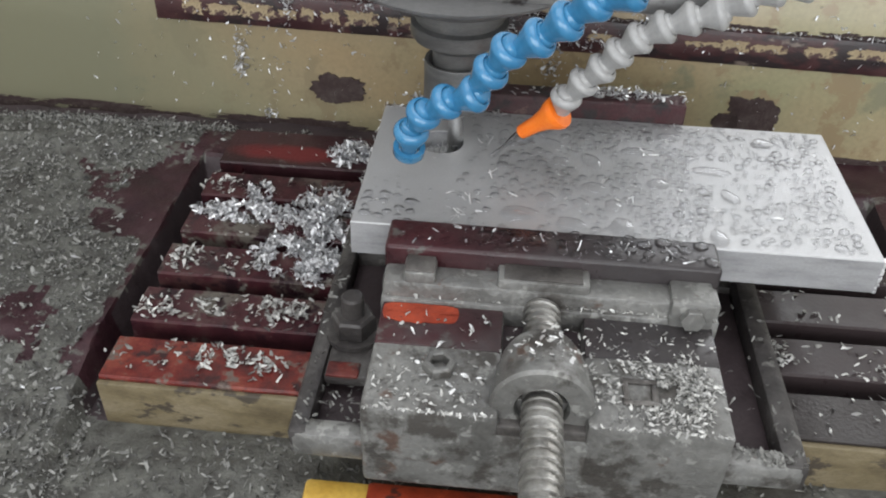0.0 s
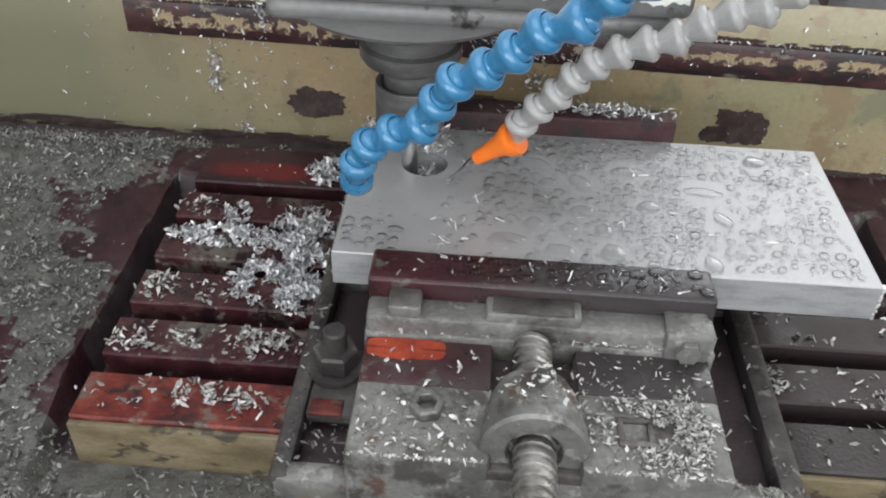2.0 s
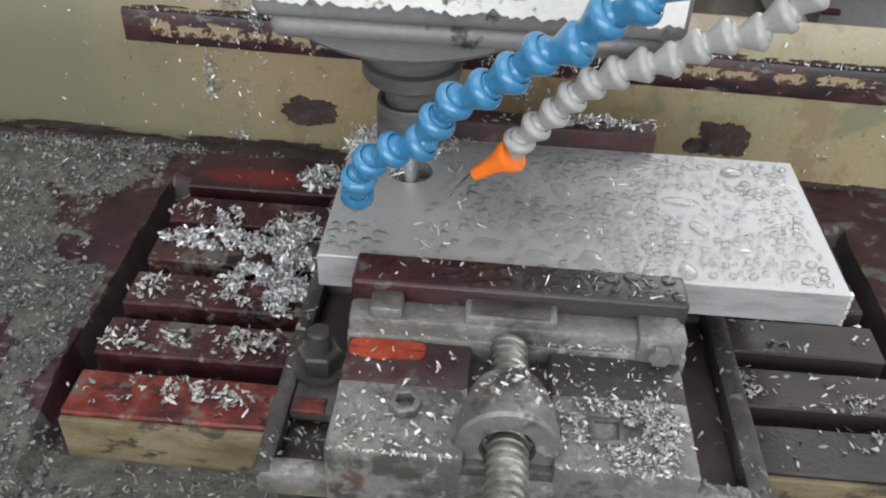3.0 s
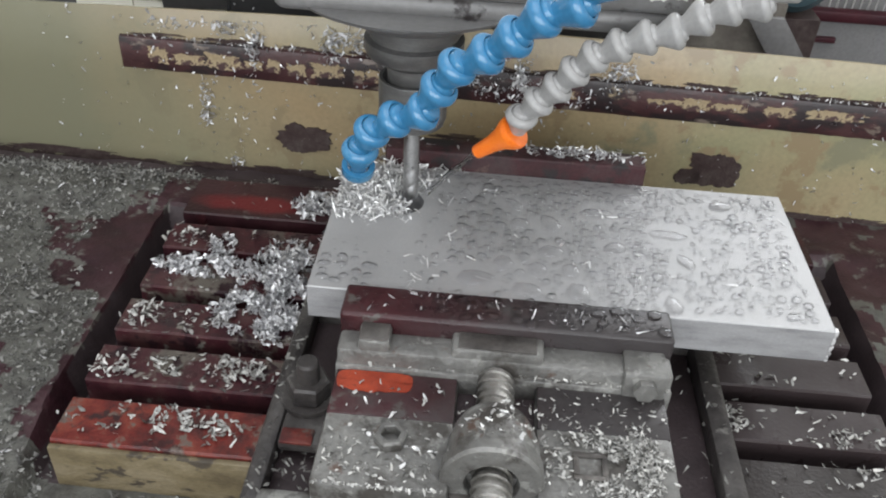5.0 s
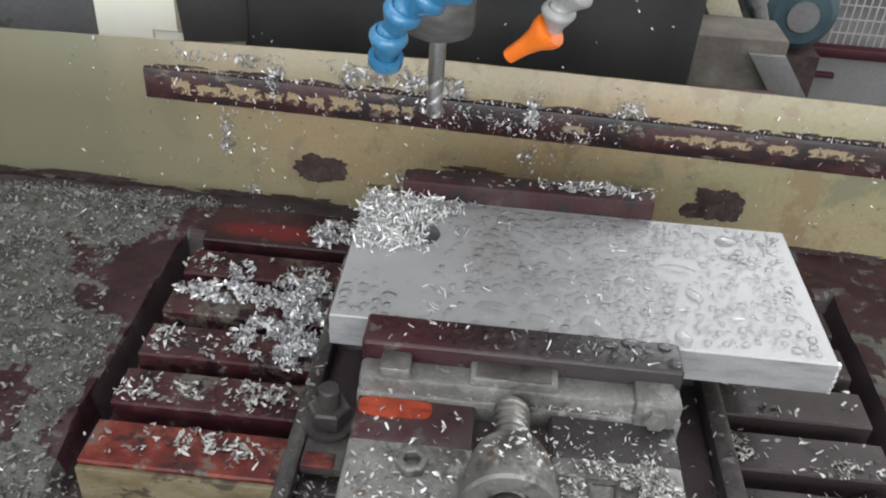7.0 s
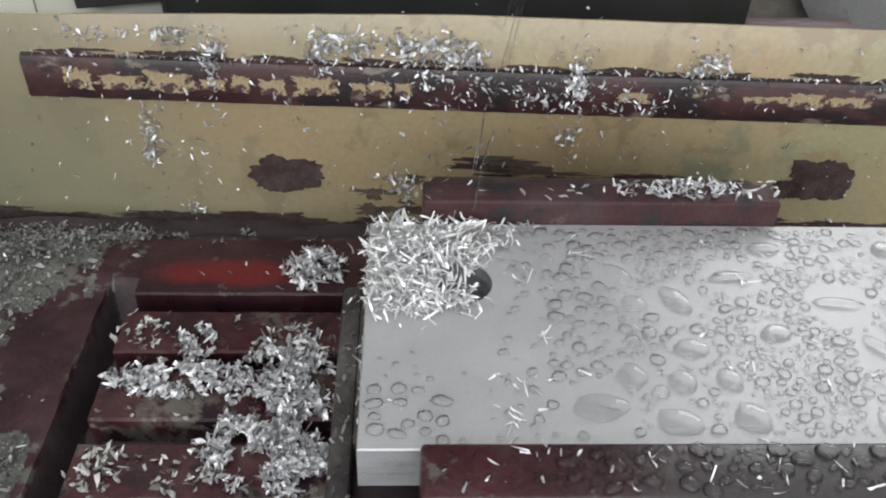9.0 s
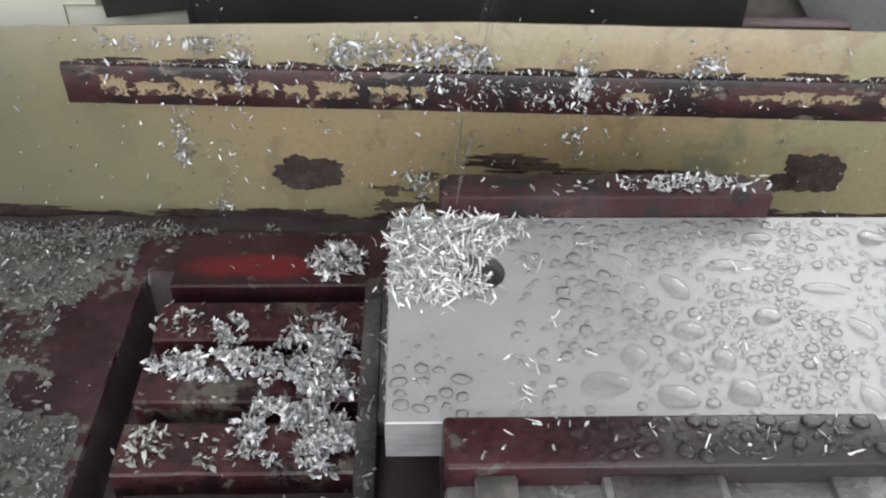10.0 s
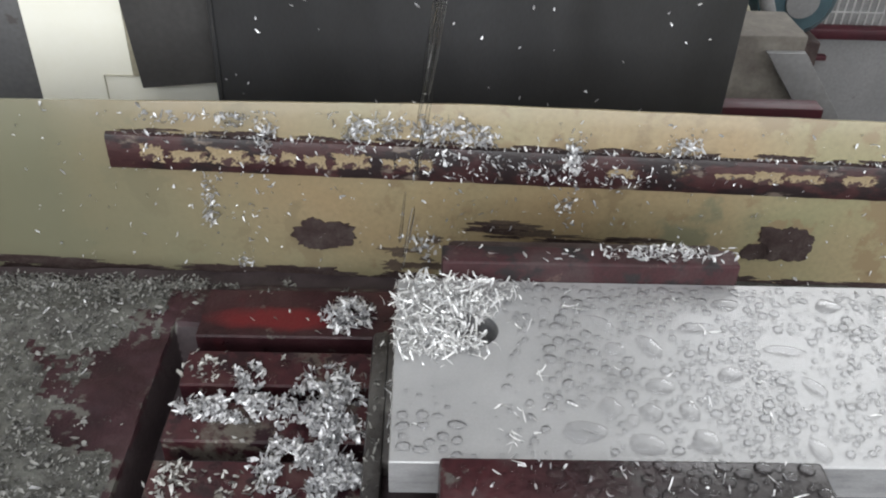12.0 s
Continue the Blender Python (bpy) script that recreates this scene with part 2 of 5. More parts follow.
DARKRED = mat("dark_red_enamel", [(0.035, 0.008, 0.013), (0.055, 0.010, 0.016)], 20, (0.4, 0.5), 0.0, 0.1, spec=0.3)
TEAL = mat("teal_enamel", [(0.035, 0.065, 0.08), (0.055, 0.10, 0.115)], 14, (0.35, 0.5), 0.0, 0.1)
PLASTER = mat("hall_plaster", [(0.72, 0.72, 0.70), (0.80, 0.80, 0.78)], 1.2, (0.7, 0.85), 0.0, 0.1, 60)
FLOORM = mat("hall_concrete", [(0.14, 0.14, 0.135), (0.24, 0.235, 0.23)], 2.0, (0.5, 0.7), 0.0, 0.2, 60)


def clear(name, ior, rough=0.02, tint=(1, 1, 1)):
    m = bpy.data.materials.new(name)
    m.use_nodes = True
    b = m.node_tree.nodes["Principled BSDF"]
    b.inputs["Transmission Weight"].default_value, b.inputs["IOR"].default_value = 1.0, ior
    b.inputs["Roughness"].default_value, b.inputs["Base Color"].default_value = rough, (*tint, 1)
    return m


WATER = clear("coolant_water", 1.33)
PANE = clear("window_glass", 1.45)


def beaded(name, ior):
    """Standing water: clear in the middle, glossy towards its steep rim."""
    m = bpy.data.materials.new(name)
    m.use_nodes = True
    n, l = m.node_tree.nodes, m.node_tree.links
    n.remove(n["Principled BSDF"])
    fr, gl, tr, mx = (n.new("ShaderNode" + k) for k in ("Fresnel", "BsdfGlossy", "BsdfTransparent", "MixShader"))
    fr.inputs["IOR"].default_value, gl.inputs["Roughness"].default_value = ior, 0.05
    tr.inputs["Color"].default_value = (0.98, 0.98, 0.985, 1)
    l.new(fr.outputs[0], mx.inputs[0])
    l.new(tr.outputs[0], mx.inputs[1])
    l.new(gl.outputs[0], mx.inputs[2])
    l.new(mx.outputs[0], n["Material Output"].inputs["Surface"])
    return m


BEADS = beaded("water_beads", 1.33)
POOLS = beaded("water_pools", 1.38)

CHIP_BRIGHT = per_piece(mat("fresh_swarf", [(0.5, 0.5, 0.5), (0.8, 0.8, 0.8)], 200, (0.25, 0.4), 0.55, 0.2, 1500), (0.55, 0.55, 0.55), (0.95, 0.95, 0.95))
SPRAY = beaded("clear_spray", 1.18)

# ---- shape helpers ----


def mesh_of(name, bm, material):
    me = bpy.data.meshes.new(name)
    bm.normal_update()
    bm.to_mesh(me)
    bm.free()
    me.materials.append(material)
    return me


def smooth(me, angle=35):
    me.shade_smooth()
    me.set_sharp_from_angle(angle=radians(angle))
    return me


def thing(name, bm, material, label, category, group="", kind="", m=None):
    ob = new(name, smooth(mesh_of(name, bm, material)))
    if m is not None:
        ob.matrix_basis = m
    return tagged(ob, label, category, group, kind)


def part(name, bm, material, parent, label="", m=None):
    ob = new(name, smooth(mesh_of(name, bm, material)))
    ob.parent = parent
    if m is not None:
        ob.matrix_basis = m
    return tagged(ob, label)


def block(bm, x0, x1, y0, y1, z0, z1, bevel=0.0, seg=2):
    got = bmesh.ops.create_cube(bm, size=1.0, matrix=Matrix.Translation(((x0 + x1) / 2, (y0 + y1) / 2, (z0 + z1) / 2)) @ Matrix.Diagonal((x1 - x0, y1 - y0, z1 - z0, 1)))
    if bevel:
        edges = list({e for v in got["verts"] for e in v.link_edges})
        bmesh.ops.bevel(bm, geom=edges, offset=bevel, segments=seg, affect="EDGES", profile=0.5)
    return bm


def box(*a, **k):
    return block(bmesh.new(), *a, **k)


def lathe(bm, profile, steps=32, m=Matrix.Identity(4)):
    """Turns (radius, height) pairs round the z axis; the ends close where the radius is zero."""
    rings = []
    for r, z in profile:
        if r < 1e-6:
            rings.append([bm.verts.new(m @ Vector((0, 0, z)))])
        else:
            rings.append([bm.verts.new(m @ Vector((r * math.cos(2 * math.pi * k / steps), r * math.sin(2 * math.pi * k / steps), z))) for k in range(steps)])
    for a, b in zip(rings, rings[1:]):
        for k in range(steps):
            q = (k + 1) % steps
            if len(a) == 1 and len(b) > 1:
                bm.faces.new((a[0], b[q], b[k]))
            elif len(b) == 1 and len(a) > 1:
                bm.faces.new((a[k], a[q], b[0]))
            elif len(a) > 1:
                bm.faces.new((a[k], a[q], b[q], b[k]))
    bmesh.ops.recalc_face_normals(bm, faces=bm.faces)
    return bm


def worn(bm, amount, scale, seed=0):
    """Knocks the vertices about a little, for cast and battered shapes."""
    for v in bm.verts:
        v.co += noise.noise_vector(v.co * scale + Vector((seed, 0, 0))) * amount
    return bm


def patch(w, h, seed, thick=0.0012, n=72, rough=0.22, square=0.5):
    """An irregular flat scab in the xz plane, facing -y."""
    bm = bmesh.new()
    rim = []
    for k in range(n):
        a = 2 * math.pi * k / n
        c, s = math.cos(a), math.sin(a)
        r = 1 / max(abs(c), abs(s)) * square + (1 - square)
        r *= 1 + rough * noise.noise(Vector((c * 1.8 + seed, s * 1.8, 3.1))) + 0.7 * rough * noise.noise(Vector((c * 7 + seed, s * 7, 1.7))) + 0.5 * rough * noise.noise(Vector((c * 20 + seed, s * 20, 4.7)))
        rim.append((r * c * w / 2, r * s * h / 2))
    front = [bm.verts.new((x, -thick, z)) for x, z in rim]
    back = [bm.verts.new((x * 1.04, 0.002, z * 1.04)) for x, z in rim]
    mid = bm.verts.new((0, -thick, 0))
    for k in range(n):
        q = (k + 1) % n
        bm.faces.new((mid, front[k], front[q]))
        bm.faces.new((front[k], back[k], back[q], front[q]))
    bmesh.ops.recalc_face_normals(bm, faces=bm.faces)
    return bm


def shaving(rng, length, width, curl):
    """One torn, curled shaving as lists of points and faces, lying about its origin."""
    n = 4
    pts, faces = [], []
    bend, twist = rng.uniform(-1, 1) * curl, rng.uniform(-1, 1) * 1.3
    skew = rng.uniform(-0.9, 0.9) * width
    wide = [rng.uniform(0.3, 1.0), rng.uniform(0.75, 1.15), rng.uniform(0.6, 1.1), rng.choice((0.3, 0.65, 1.0))]
    for k in range(n):
        u = k / (n - 1) - 0.5
        a = bend * u
        x = length * u if abs(bend) < 0.05 else length * math.sin(a) / bend
        z = 0 if abs(bend) < 0.05 else length * (1 - math.cos(a)) / bend
        w = width * wide[k] / 2
        t = twist * u
        pts += [(x - skew * 0.5, -w * math.cos(t), z - w * math.sin(t)), (x + skew * 0.5, w * math.cos(t) + rng.uniform(-0.2, 0.2) * width, z + w * math.sin(t))]
    for k in range(n - 1):
        faces.append((2 * k, 2 * k + 2, 2 * k + 3, 2 * k + 1))
    return pts, faces


def chips_mesh(name, places, rng, size, width, curl, material, tilt=0.5):
    """Shavings at (x, y, z, normal) places, in one mesh."""
    verts, faces = [], []
    for x, y, z, up in places:
        ln = size[0] + (size[1] - size[0]) * rng.random() ** 1.7
        pts, fs = shaving(rng, ln, rng.uniform(*width), rng.uniform(0.2, curl))
        turn = Vector(up).to_track_quat("Z", "Y").to_matrix() @ Euler((rng.gauss(0, tilt), rng.gauss(0, tilt), rng.uniform(0, 6.3))).to_matrix()
        base = len(verts)
        lift = 0.15 * ln * min(1.0, tilt)
        for p in pts:
            verts.append(turn @ Vector(p) + Vector((x, y, z)) + Vector(up) * lift)
        faces += [tuple(base + i for i in f) for f in fs]
    me = bpy.data.meshes.new(name)
    me.from_pydata(verts, [], faces)
    me.materials.append(material)
    return me


def chips(name, places, label, seed=1, size=(0.003, 0.007), width=(0.0008, 0.002), curl=2.2, material=None, tilt=0.5):
    me = chips_mesh(name, places, random.Random(seed), size, width, curl, material or CHIP, tilt)
    return tagged(new(name, me), label, "metal chips", kind="stuff")


def heap(rng, n, cx, cy, sx, sy, z, high, clip=2.2):
    """Places of a heap: thick in the middle, ragged at the rim."""
    out = []
    while len(out) < n:
        a, b = rng.gauss(0, 1), rng.gauss(0, 1)
        q = math.hypot(a, b)
        if q > clip:
            continue
        x, y = cx + a * sx, cy + b * sy
        if noise.noise(Vector((x * 90, y * 90, 4.2))) < -0.18:
            continue
        out.append((x, y, z + rng.random() * high * math.exp(-q * q / 1.6), (0, 0, 1)))
    return out


# ---- the hall, closed round the machine ----
def hall():
    wall = lambda name, bm: thing(name, bm, PLASTER, "pale plastered workshop wall", "wall", kind="structure")  # noqa: E731
    thing("floor", box(-4.2, 4.2, -4.2, 4.2, -1.05, -0.9), FLOORM, "stained grey concrete workshop floor", "floor", kind="structure")
    bm = bmesh.new()
    for a in ((-4.2, -2.1, -4.2, 4.2), (1.3, 4.2, -4.2, 4.2), (-2.1, 1.3, -4.2, -1.9), (-2.1, 1.3, 0.7, 4.2)):
        block(bm, *a, 3.45, 3.6)
    thing("ceiling", bm, PLASTER, "pale ceiling with a roof light", "ceiling", kind="structure")
    bm = bmesh.new()
    for x0, x1, z0, z1 in ((-4.2, -2.45, -0.9, 3.45), (3.05, 4.2, -0.9, 3.45), (-2.45, 3.05, -0.9, 0.25), (-2.45, 3.05, 2.95, 3.45)):
        block(bm, x0, x1, -4.2, -4.0, z0, z1)
    wall("wall_south", bm)
    win = thing("window_2", box(-2.45, 3.05, -4.1, -4.05, 0.25, 0.3), GREYWALL, "wide steel workshop window", "window", kind="structure")
    for k in range(5):
        p = part("pane", box(-2.45 + 1.1 * k, -1.37 + 1.1 * k, -4.085, -4.08, 0.3, 2.95), PANE, win)
        p.visible_shadow = False
    wall("wall_west", box(-4.2, -4.0, -4.0, 4.0, -0.9, 3.45))
    wall("wall_east", box(4.0, 4.2, -4.0, 4.0, -0.9, 3.45))
    bm = bmesh.new()
    for x0, x1, z0, z1 in ((-4, 1.0, -0.9, 3.45), (1.0, 4.0, -0.9, 0.55), (1.0, 4.0, 3.3, 3.45)):
        block(bm, x0, x1, 4.0, 4.2, z0, z1)
    wall("wall_north", bm)
    win = thing("window_1", box(1.0, 4.0, 4.05, 4.1, 0.55, 0.6), GREYWALL, "tall steel workshop window", "window", kind="structure")
    for k in range(3):
        p = part("pane", box(1.0 + k, 1.98 + k, 4.08, 4.085, 0.6, 3.28), PANE, win)
        p.visible_shadow = False


hall()


# ---- the machine table and its tray ----
PITCH, FIRST, RAILW = 0.0463, -0.0142, 0.0322
TX0, TX1 = -0.1615, 0.328


def machine_table():
    bed = thing("machine_table", box(TX0 + 0.004, TX1 - 0.004, -0.058, 0.206, -0.075, -0.017), DARK, "oily maroon cast table with T-slots and scattered swarf", "machine table")
    rows = [(-0.0625, FIRST - 0.0143, RAIL_FRONT, "worn red rail with an ochre front")]
    for k in range(4):
        y = FIRST + k * PITCH
        rows.append((y, y + RAILW, RAIL_RED, "oily maroon slot rail"))
    rows.append((FIRST + 4 * PITCH, 0.222, RAIL_BACK, "dark maroon back rail stained red"))
    for y0, y1, m, lab in rows:
        bm = bmesh.new()
        n = 36
        prof = [(y0, -0.034), (y0, -0.0012), (y0 + 0.0012, 0.0), (y1 - 0.0012, 0.0), (y1, -0.0012), (y1, -0.034)]
        rings = []
        for i in range(n + 1):
            x = TX0 + (TX1 - TX0) * i / n
            rings.append([bm.verts.new((x, y + 0.0006 * noise.noise(Vector((x * 45, y * 300, z * 90))), z + (0.0005 * noise.noise(Vector((x * 60, y * 200, 8))) if z > -0.01 else 0))) for y, z in prof])
        for a, b in zip(rings, rings[1:]):
            for j in range(len(prof) - 1):
                bm.faces.new((a[j], a[j + 1], b[j + 1], b[j]))
        bm.faces.new(rings[0])
        bm.faces.new(rings[-1])
        bmesh.ops.recalc_face_normals(bm, faces=bm.faces)
        part("slot_rail", bm, m, bed, lab)
    part("front_face", box(TX0 - 0.0005, TX1, -0.0665, -0.0625, -0.036, -0.0025, bevel=0.001), FRONT_PAINT, bed, "dirty ochre painted front face")


def bare(x, y):
    """Below zero where the tray's paint lies bare, above where swarf mats it."""
    d = 0.36 + 0.42 * noise.noise(Vector((x * 13, y * 13, 1))) + 0.50 * noise.noise(Vector((x * 42, y * 42, 2))) + 0.30 * noise.noise(Vector((x * 120, y * 120, 7)))
    d -= 0.95 * math.exp(-(((x + 0.200) / 0.028) ** 2) - ((y - 0.135) / 0.055) ** 2)
    d -= 0.45 * math.exp(-(((x + 0.235) / 0.018) ** 2) - ((y + 0.005) / 0.035) ** 2)
    if y > -0.05:
        d -= 0.9 * min(1.0, max(0.0, (x + 0.192) / 0.012)) * (1 if x < 0.1 else 0)
    return d - (0.45 if x > 0.33 else 0)


def tray_height(x, y):
    """Deep wet gutter round the table, swarf-covered pan beyond it."""
    ragged = 0.0022 * noise.noise(Vector((3.0, y * 22, 6))) + 0.0005 * noise.noise(Vector((1.0, y * 130, 9)))
    side = max(TX0 - 0.0145 + ragged - x, x - TX1 - 0.014, 0.0)
    back = max(y - 0.176, 0.0)
    rise = min(1.0, max(side / 0.006, back / 0.014))
    front = min(1.0, max(0.0, (-0.02 - y) / 0.08))
    z = -0.037 + 0.004 * front + (0.029 + 0.004 * min(1.0, back / 0.02)) * rise * (1 - 0.8 * front)
    z -= 0.0105 * min(1.0, max(0.0, (y - 0.224) / 0.02)) * min(1.0, max(0.0, (0.14 - x) / 0.1))
    return z + 0.0022 * noise.noise(Vector((x * 28, y * 28, 0))) + 0.0010 * noise.noise(Vector((x * 90, y * 90, 5)))


def tray():
    bm = bmesh.new()
    xs = np.concatenate([np.linspace(-0.62, -0.2, 90), np.linspace(-0.197, -0.155, 44), np.linspace(-0.14, 0.31, 60), np.linspace(0.322, 0.36, 14), np.linspace(0.364, 0.75, 60)])
    ys = np.linspace(-0.42, 0.262, 300)
    grid = [[bm.verts.new((x, y, tray_height(x, y) - (0.03 if TX0 + 0.006 < x < TX1 - 0.006 and -0.055 < y < 0.2 else 0))) for y in ys] for x in xs]
    for a, b in zip(grid, grid[1:]):
        for j in range(len(ys) - 1):
            bm.faces.new((a[j], b[j], b[j + 1], a[j + 1]))

    def kind_at(c):
        """0 sludge, 1 gutter, 2 bare paint."""
        if c.z < (-0.0105 if c.y > 0.0 else -0.028) + 0.002 * noise.noise(c * 60) and c.y > -0.063 + 0.006 * noise.noise(c * 70):
            return 1
        if TX0 - 0.015 < c.x < TX0 and -0.066 + 0.005 * noise.noise(c * 60) < c.y < 0.02:
            return 1
        return 2 if bare(c.x, c.y) < 0.05 and c.y > -0.06 else 0

    order = {f: kind_at(f.calc_center_median()) for f in bm.faces}
    islands = {1: [], 2: []}
    seen = set()
    for f in bm.faces:
        if f in seen or not order[f]:
            continue
        k, stack, got = order[f], [f], []
        seen.add(f)
        while stack:
            a = stack.pop()
            got.append(a)
            for e in a.edges:
                for b in e.link_faces:
                    if b not in seen and order[b] == k:
                        seen.add(b)
                        stack.append(b)
        if len(got) < 120:
            for a in got:
                order[a] = 0
        else:
            islands[k].append(got)

    def piece(faces):
        out = bmesh.new()
        made = {}
        for f in faces:
            for v in f.verts:
                if v not in made:
                    made[v] = out.verts.new(v.co)
            out.faces.new([made[v] for v in f.verts])
        return out

    pan = thing("coolant_tray", piece([f for f in bm.faces if order[f] == 0]), TRAY, "dark sludgy coolant tray strewn with grey swarf", "coolant tray")
    for got in islands[1]:
        part("gutter", piece(got), DARK, pan, "black wet gutter round the table")
    for got in islands[2]:
        part("bare_paint", piece(got), TRAY_RED, pan, "wet maroon paint showing bare")
    bm.free()
    thing("machine_pedestal", worn(box(-0.6, 0.72, -0.4, 0.27, -0.9, -0.09, bevel=0.01), 0.001, 10), GREYWALL, "grey cast pedestal under the coolant tray", "pedestal")


machine_table()
tray()


# ---- the yellow back wall ----
WALL_TURN = math.atan2(-0.0144, 0.3357)
WALL = pose(0, 0.2568, 0, 0, 0, math.degrees(WALL_TURN))


def back_wall():
    bm = bmesh.new()
    n = 120
    rings = []
    for i in range(n + 1):
        x = -0.66 + 1.42 * i / n
        sag = 0.0345 * max(0.0, 0.02 - x) + 0.0004 * noise.noise(Vector((x * 40, 3, 1)))
        top = 0.1345 - sag
        prof = [(0.0, -0.055), (0.0, 0.06), (0.0, top - 0.0012), (0.0008, top), (0.0030, top - 0.0005), (0.0045, top - 0.003), (0.0045, -0.055)]
        rings.append([bm.verts.new((x, y + 0.0007 * noise.noise(Vector((i * 0.35, z * 30, 2))), z)) for y, z in prof])
    for a, b in zip(rings, rings[1:]):
        for j in range(len(prof) - 1):
            bm.faces.new((a[j], b[j], b[j + 1], a[j + 1]))
    bm.faces.new(rings[0])
    bm.faces.new(rings[-1])
    bmesh.ops.recalc_face_normals(bm, faces=bm.faces)
    w = thing("splash_guard", bm, YELLOW, "yellow painted splash guard stained and flecked with swarf", "splash guard", m=WALL)
    # raised rail with flaking paint
    bm = bmesh.new()
    n = 160
    prof = [(0.0, 0.0748), (-0.0035, 0.0756), (-0.0042, 0.077), (-0.0042, 0.0990), (-0.003, 0.1018), (0.0, 0.1028)]
    rings = [[bm.verts.new((-0.231 + 0.62 * i / n, y, z + 0.0004 * noise.noise(Vector((i * 0.5, z * 60, 7))))) for y, z in prof] for i in range(n + 1)]
    for a, b in zip(rings, rings[1:]):
        for j in range(len(prof) - 1):
            bm.faces.new((a[j], b[j], b[j + 1], a[j + 1]))
    bm.faces.new(rings[0])
    bm.faces.new(rings[-1])
    bmesh.ops.recalc_face_normals(bm, faces=bm.faces)
    part("guard_rail", bm, FLAKED, w, "dark maroon rail with cream paint flakes")
    rng = random.Random(15)
    for x, wd, ht in ((-0.1995, 0.0150, 0.0130), (-0.1735, 0.0270, 0.0085), (-0.1440, 0.0290, 0.0125), (-0.1205, 0.0140, 0.0075), (-0.1035, 0.0115, 0.0110), (-0.0850, 0.0150, 0.0095), (-0.0590, 0.0260, 0.0115), (-0.0340, 0.0080, 0.0070), (-0.0215, 0.0130, 0.0100), (-0.0080, 0.0100, 0.0085), (0.1290, 0.0190, 0.0065), (0.1990, 0.0110, 0.0050), (0.2125, 0.0150, 0.0040), (0.2310, 0.0210, 0.0100), (0.2570, 0.0270, 0.0065), (0.2930, 0.0210, 0.0080), (0.3350, 0.0420, 0.0080)):
        part("paint_flake", patch(wd, ht, x * 77, thick=0.0003, rough=0.34, square=0.8), FLAKE, w, m=pose(x, -0.0042, 0.0880 + max(0.0, x) * 0.012 + rng.uniform(-0.0008, 0.0008)))
    # dirt along the rail's upper edge
    for k in range(46):
        part("grime_patch", patch(rng.uniform(0.008, 0.028), rng.uniform(0.0012, 0.0034), 200 + k * 1.9, thick=0.0005, rough=0.6), GRIME, w, m=pose(rng.uniform(-0.214, 0.37), 0.0002 * rng.random(), 0.1042 + rng.uniform(-0.0012, 0.0014)))
    # grime scabs
    for x, z, wd, ht, seed, sq in ((-0.083, 0.0235, 0.047, 0.025, 1.0, 0.35), (0.2575, 0.0325, 0.040, 0.029, 6.3, 0.6), (0.238, 0.025, 0.020, 0.014, 8.1, 0.4)):
        part("grime_patch", patch(wd, ht, seed, square=sq), GRIME, w, "dark flaked patch", m=pose(x, 0, z))
    rng = random.Random(5)
    for k in range(75):
        x = rng.uniform(-0.45, 0.55)
        wd = rng.uniform(0.02, 0.075)
        part("grime_patch", patch(wd, rng.uniform(0.003, 0.008), k * 3.7, thick=0.0006, rough=0.5), GRIME, w, m=pose(x, 0.0003 * rng.random(), (-0.0165 if x < 0.03 else -0.006) + rng.uniform(-0.006, 0.005)))
    for k in range(22):
        x = rng.uniform(0.03, 0.16)
        part("grime_patch", patch(rng.uniform(0.014, 0.05), rng.uniform(0.0015, 0.0055), 50 + k * 2.3, thick=0.0005, rough=0.7), GRIME if k % 3 else GRIME_THIN, w, m=pose(x, 0.0003 * rng.random(), 0.041 - (x - 0.03) * 0.11 + rng.uniform(-0.012, 0.004)))
    for k in range(10):
        part("grime_patch", patch(rng.uniform(0.008, 0.03), rng.uniform(0.003, 0.008), 90 + k * 2.3, thick=0.0005, rough=0.7), GRIME_THIN, w, m=pose(rng.uniform(-0.03, 0.03), 0.0002, rng.uniform(-0.005, 0.025)))


back_wall()


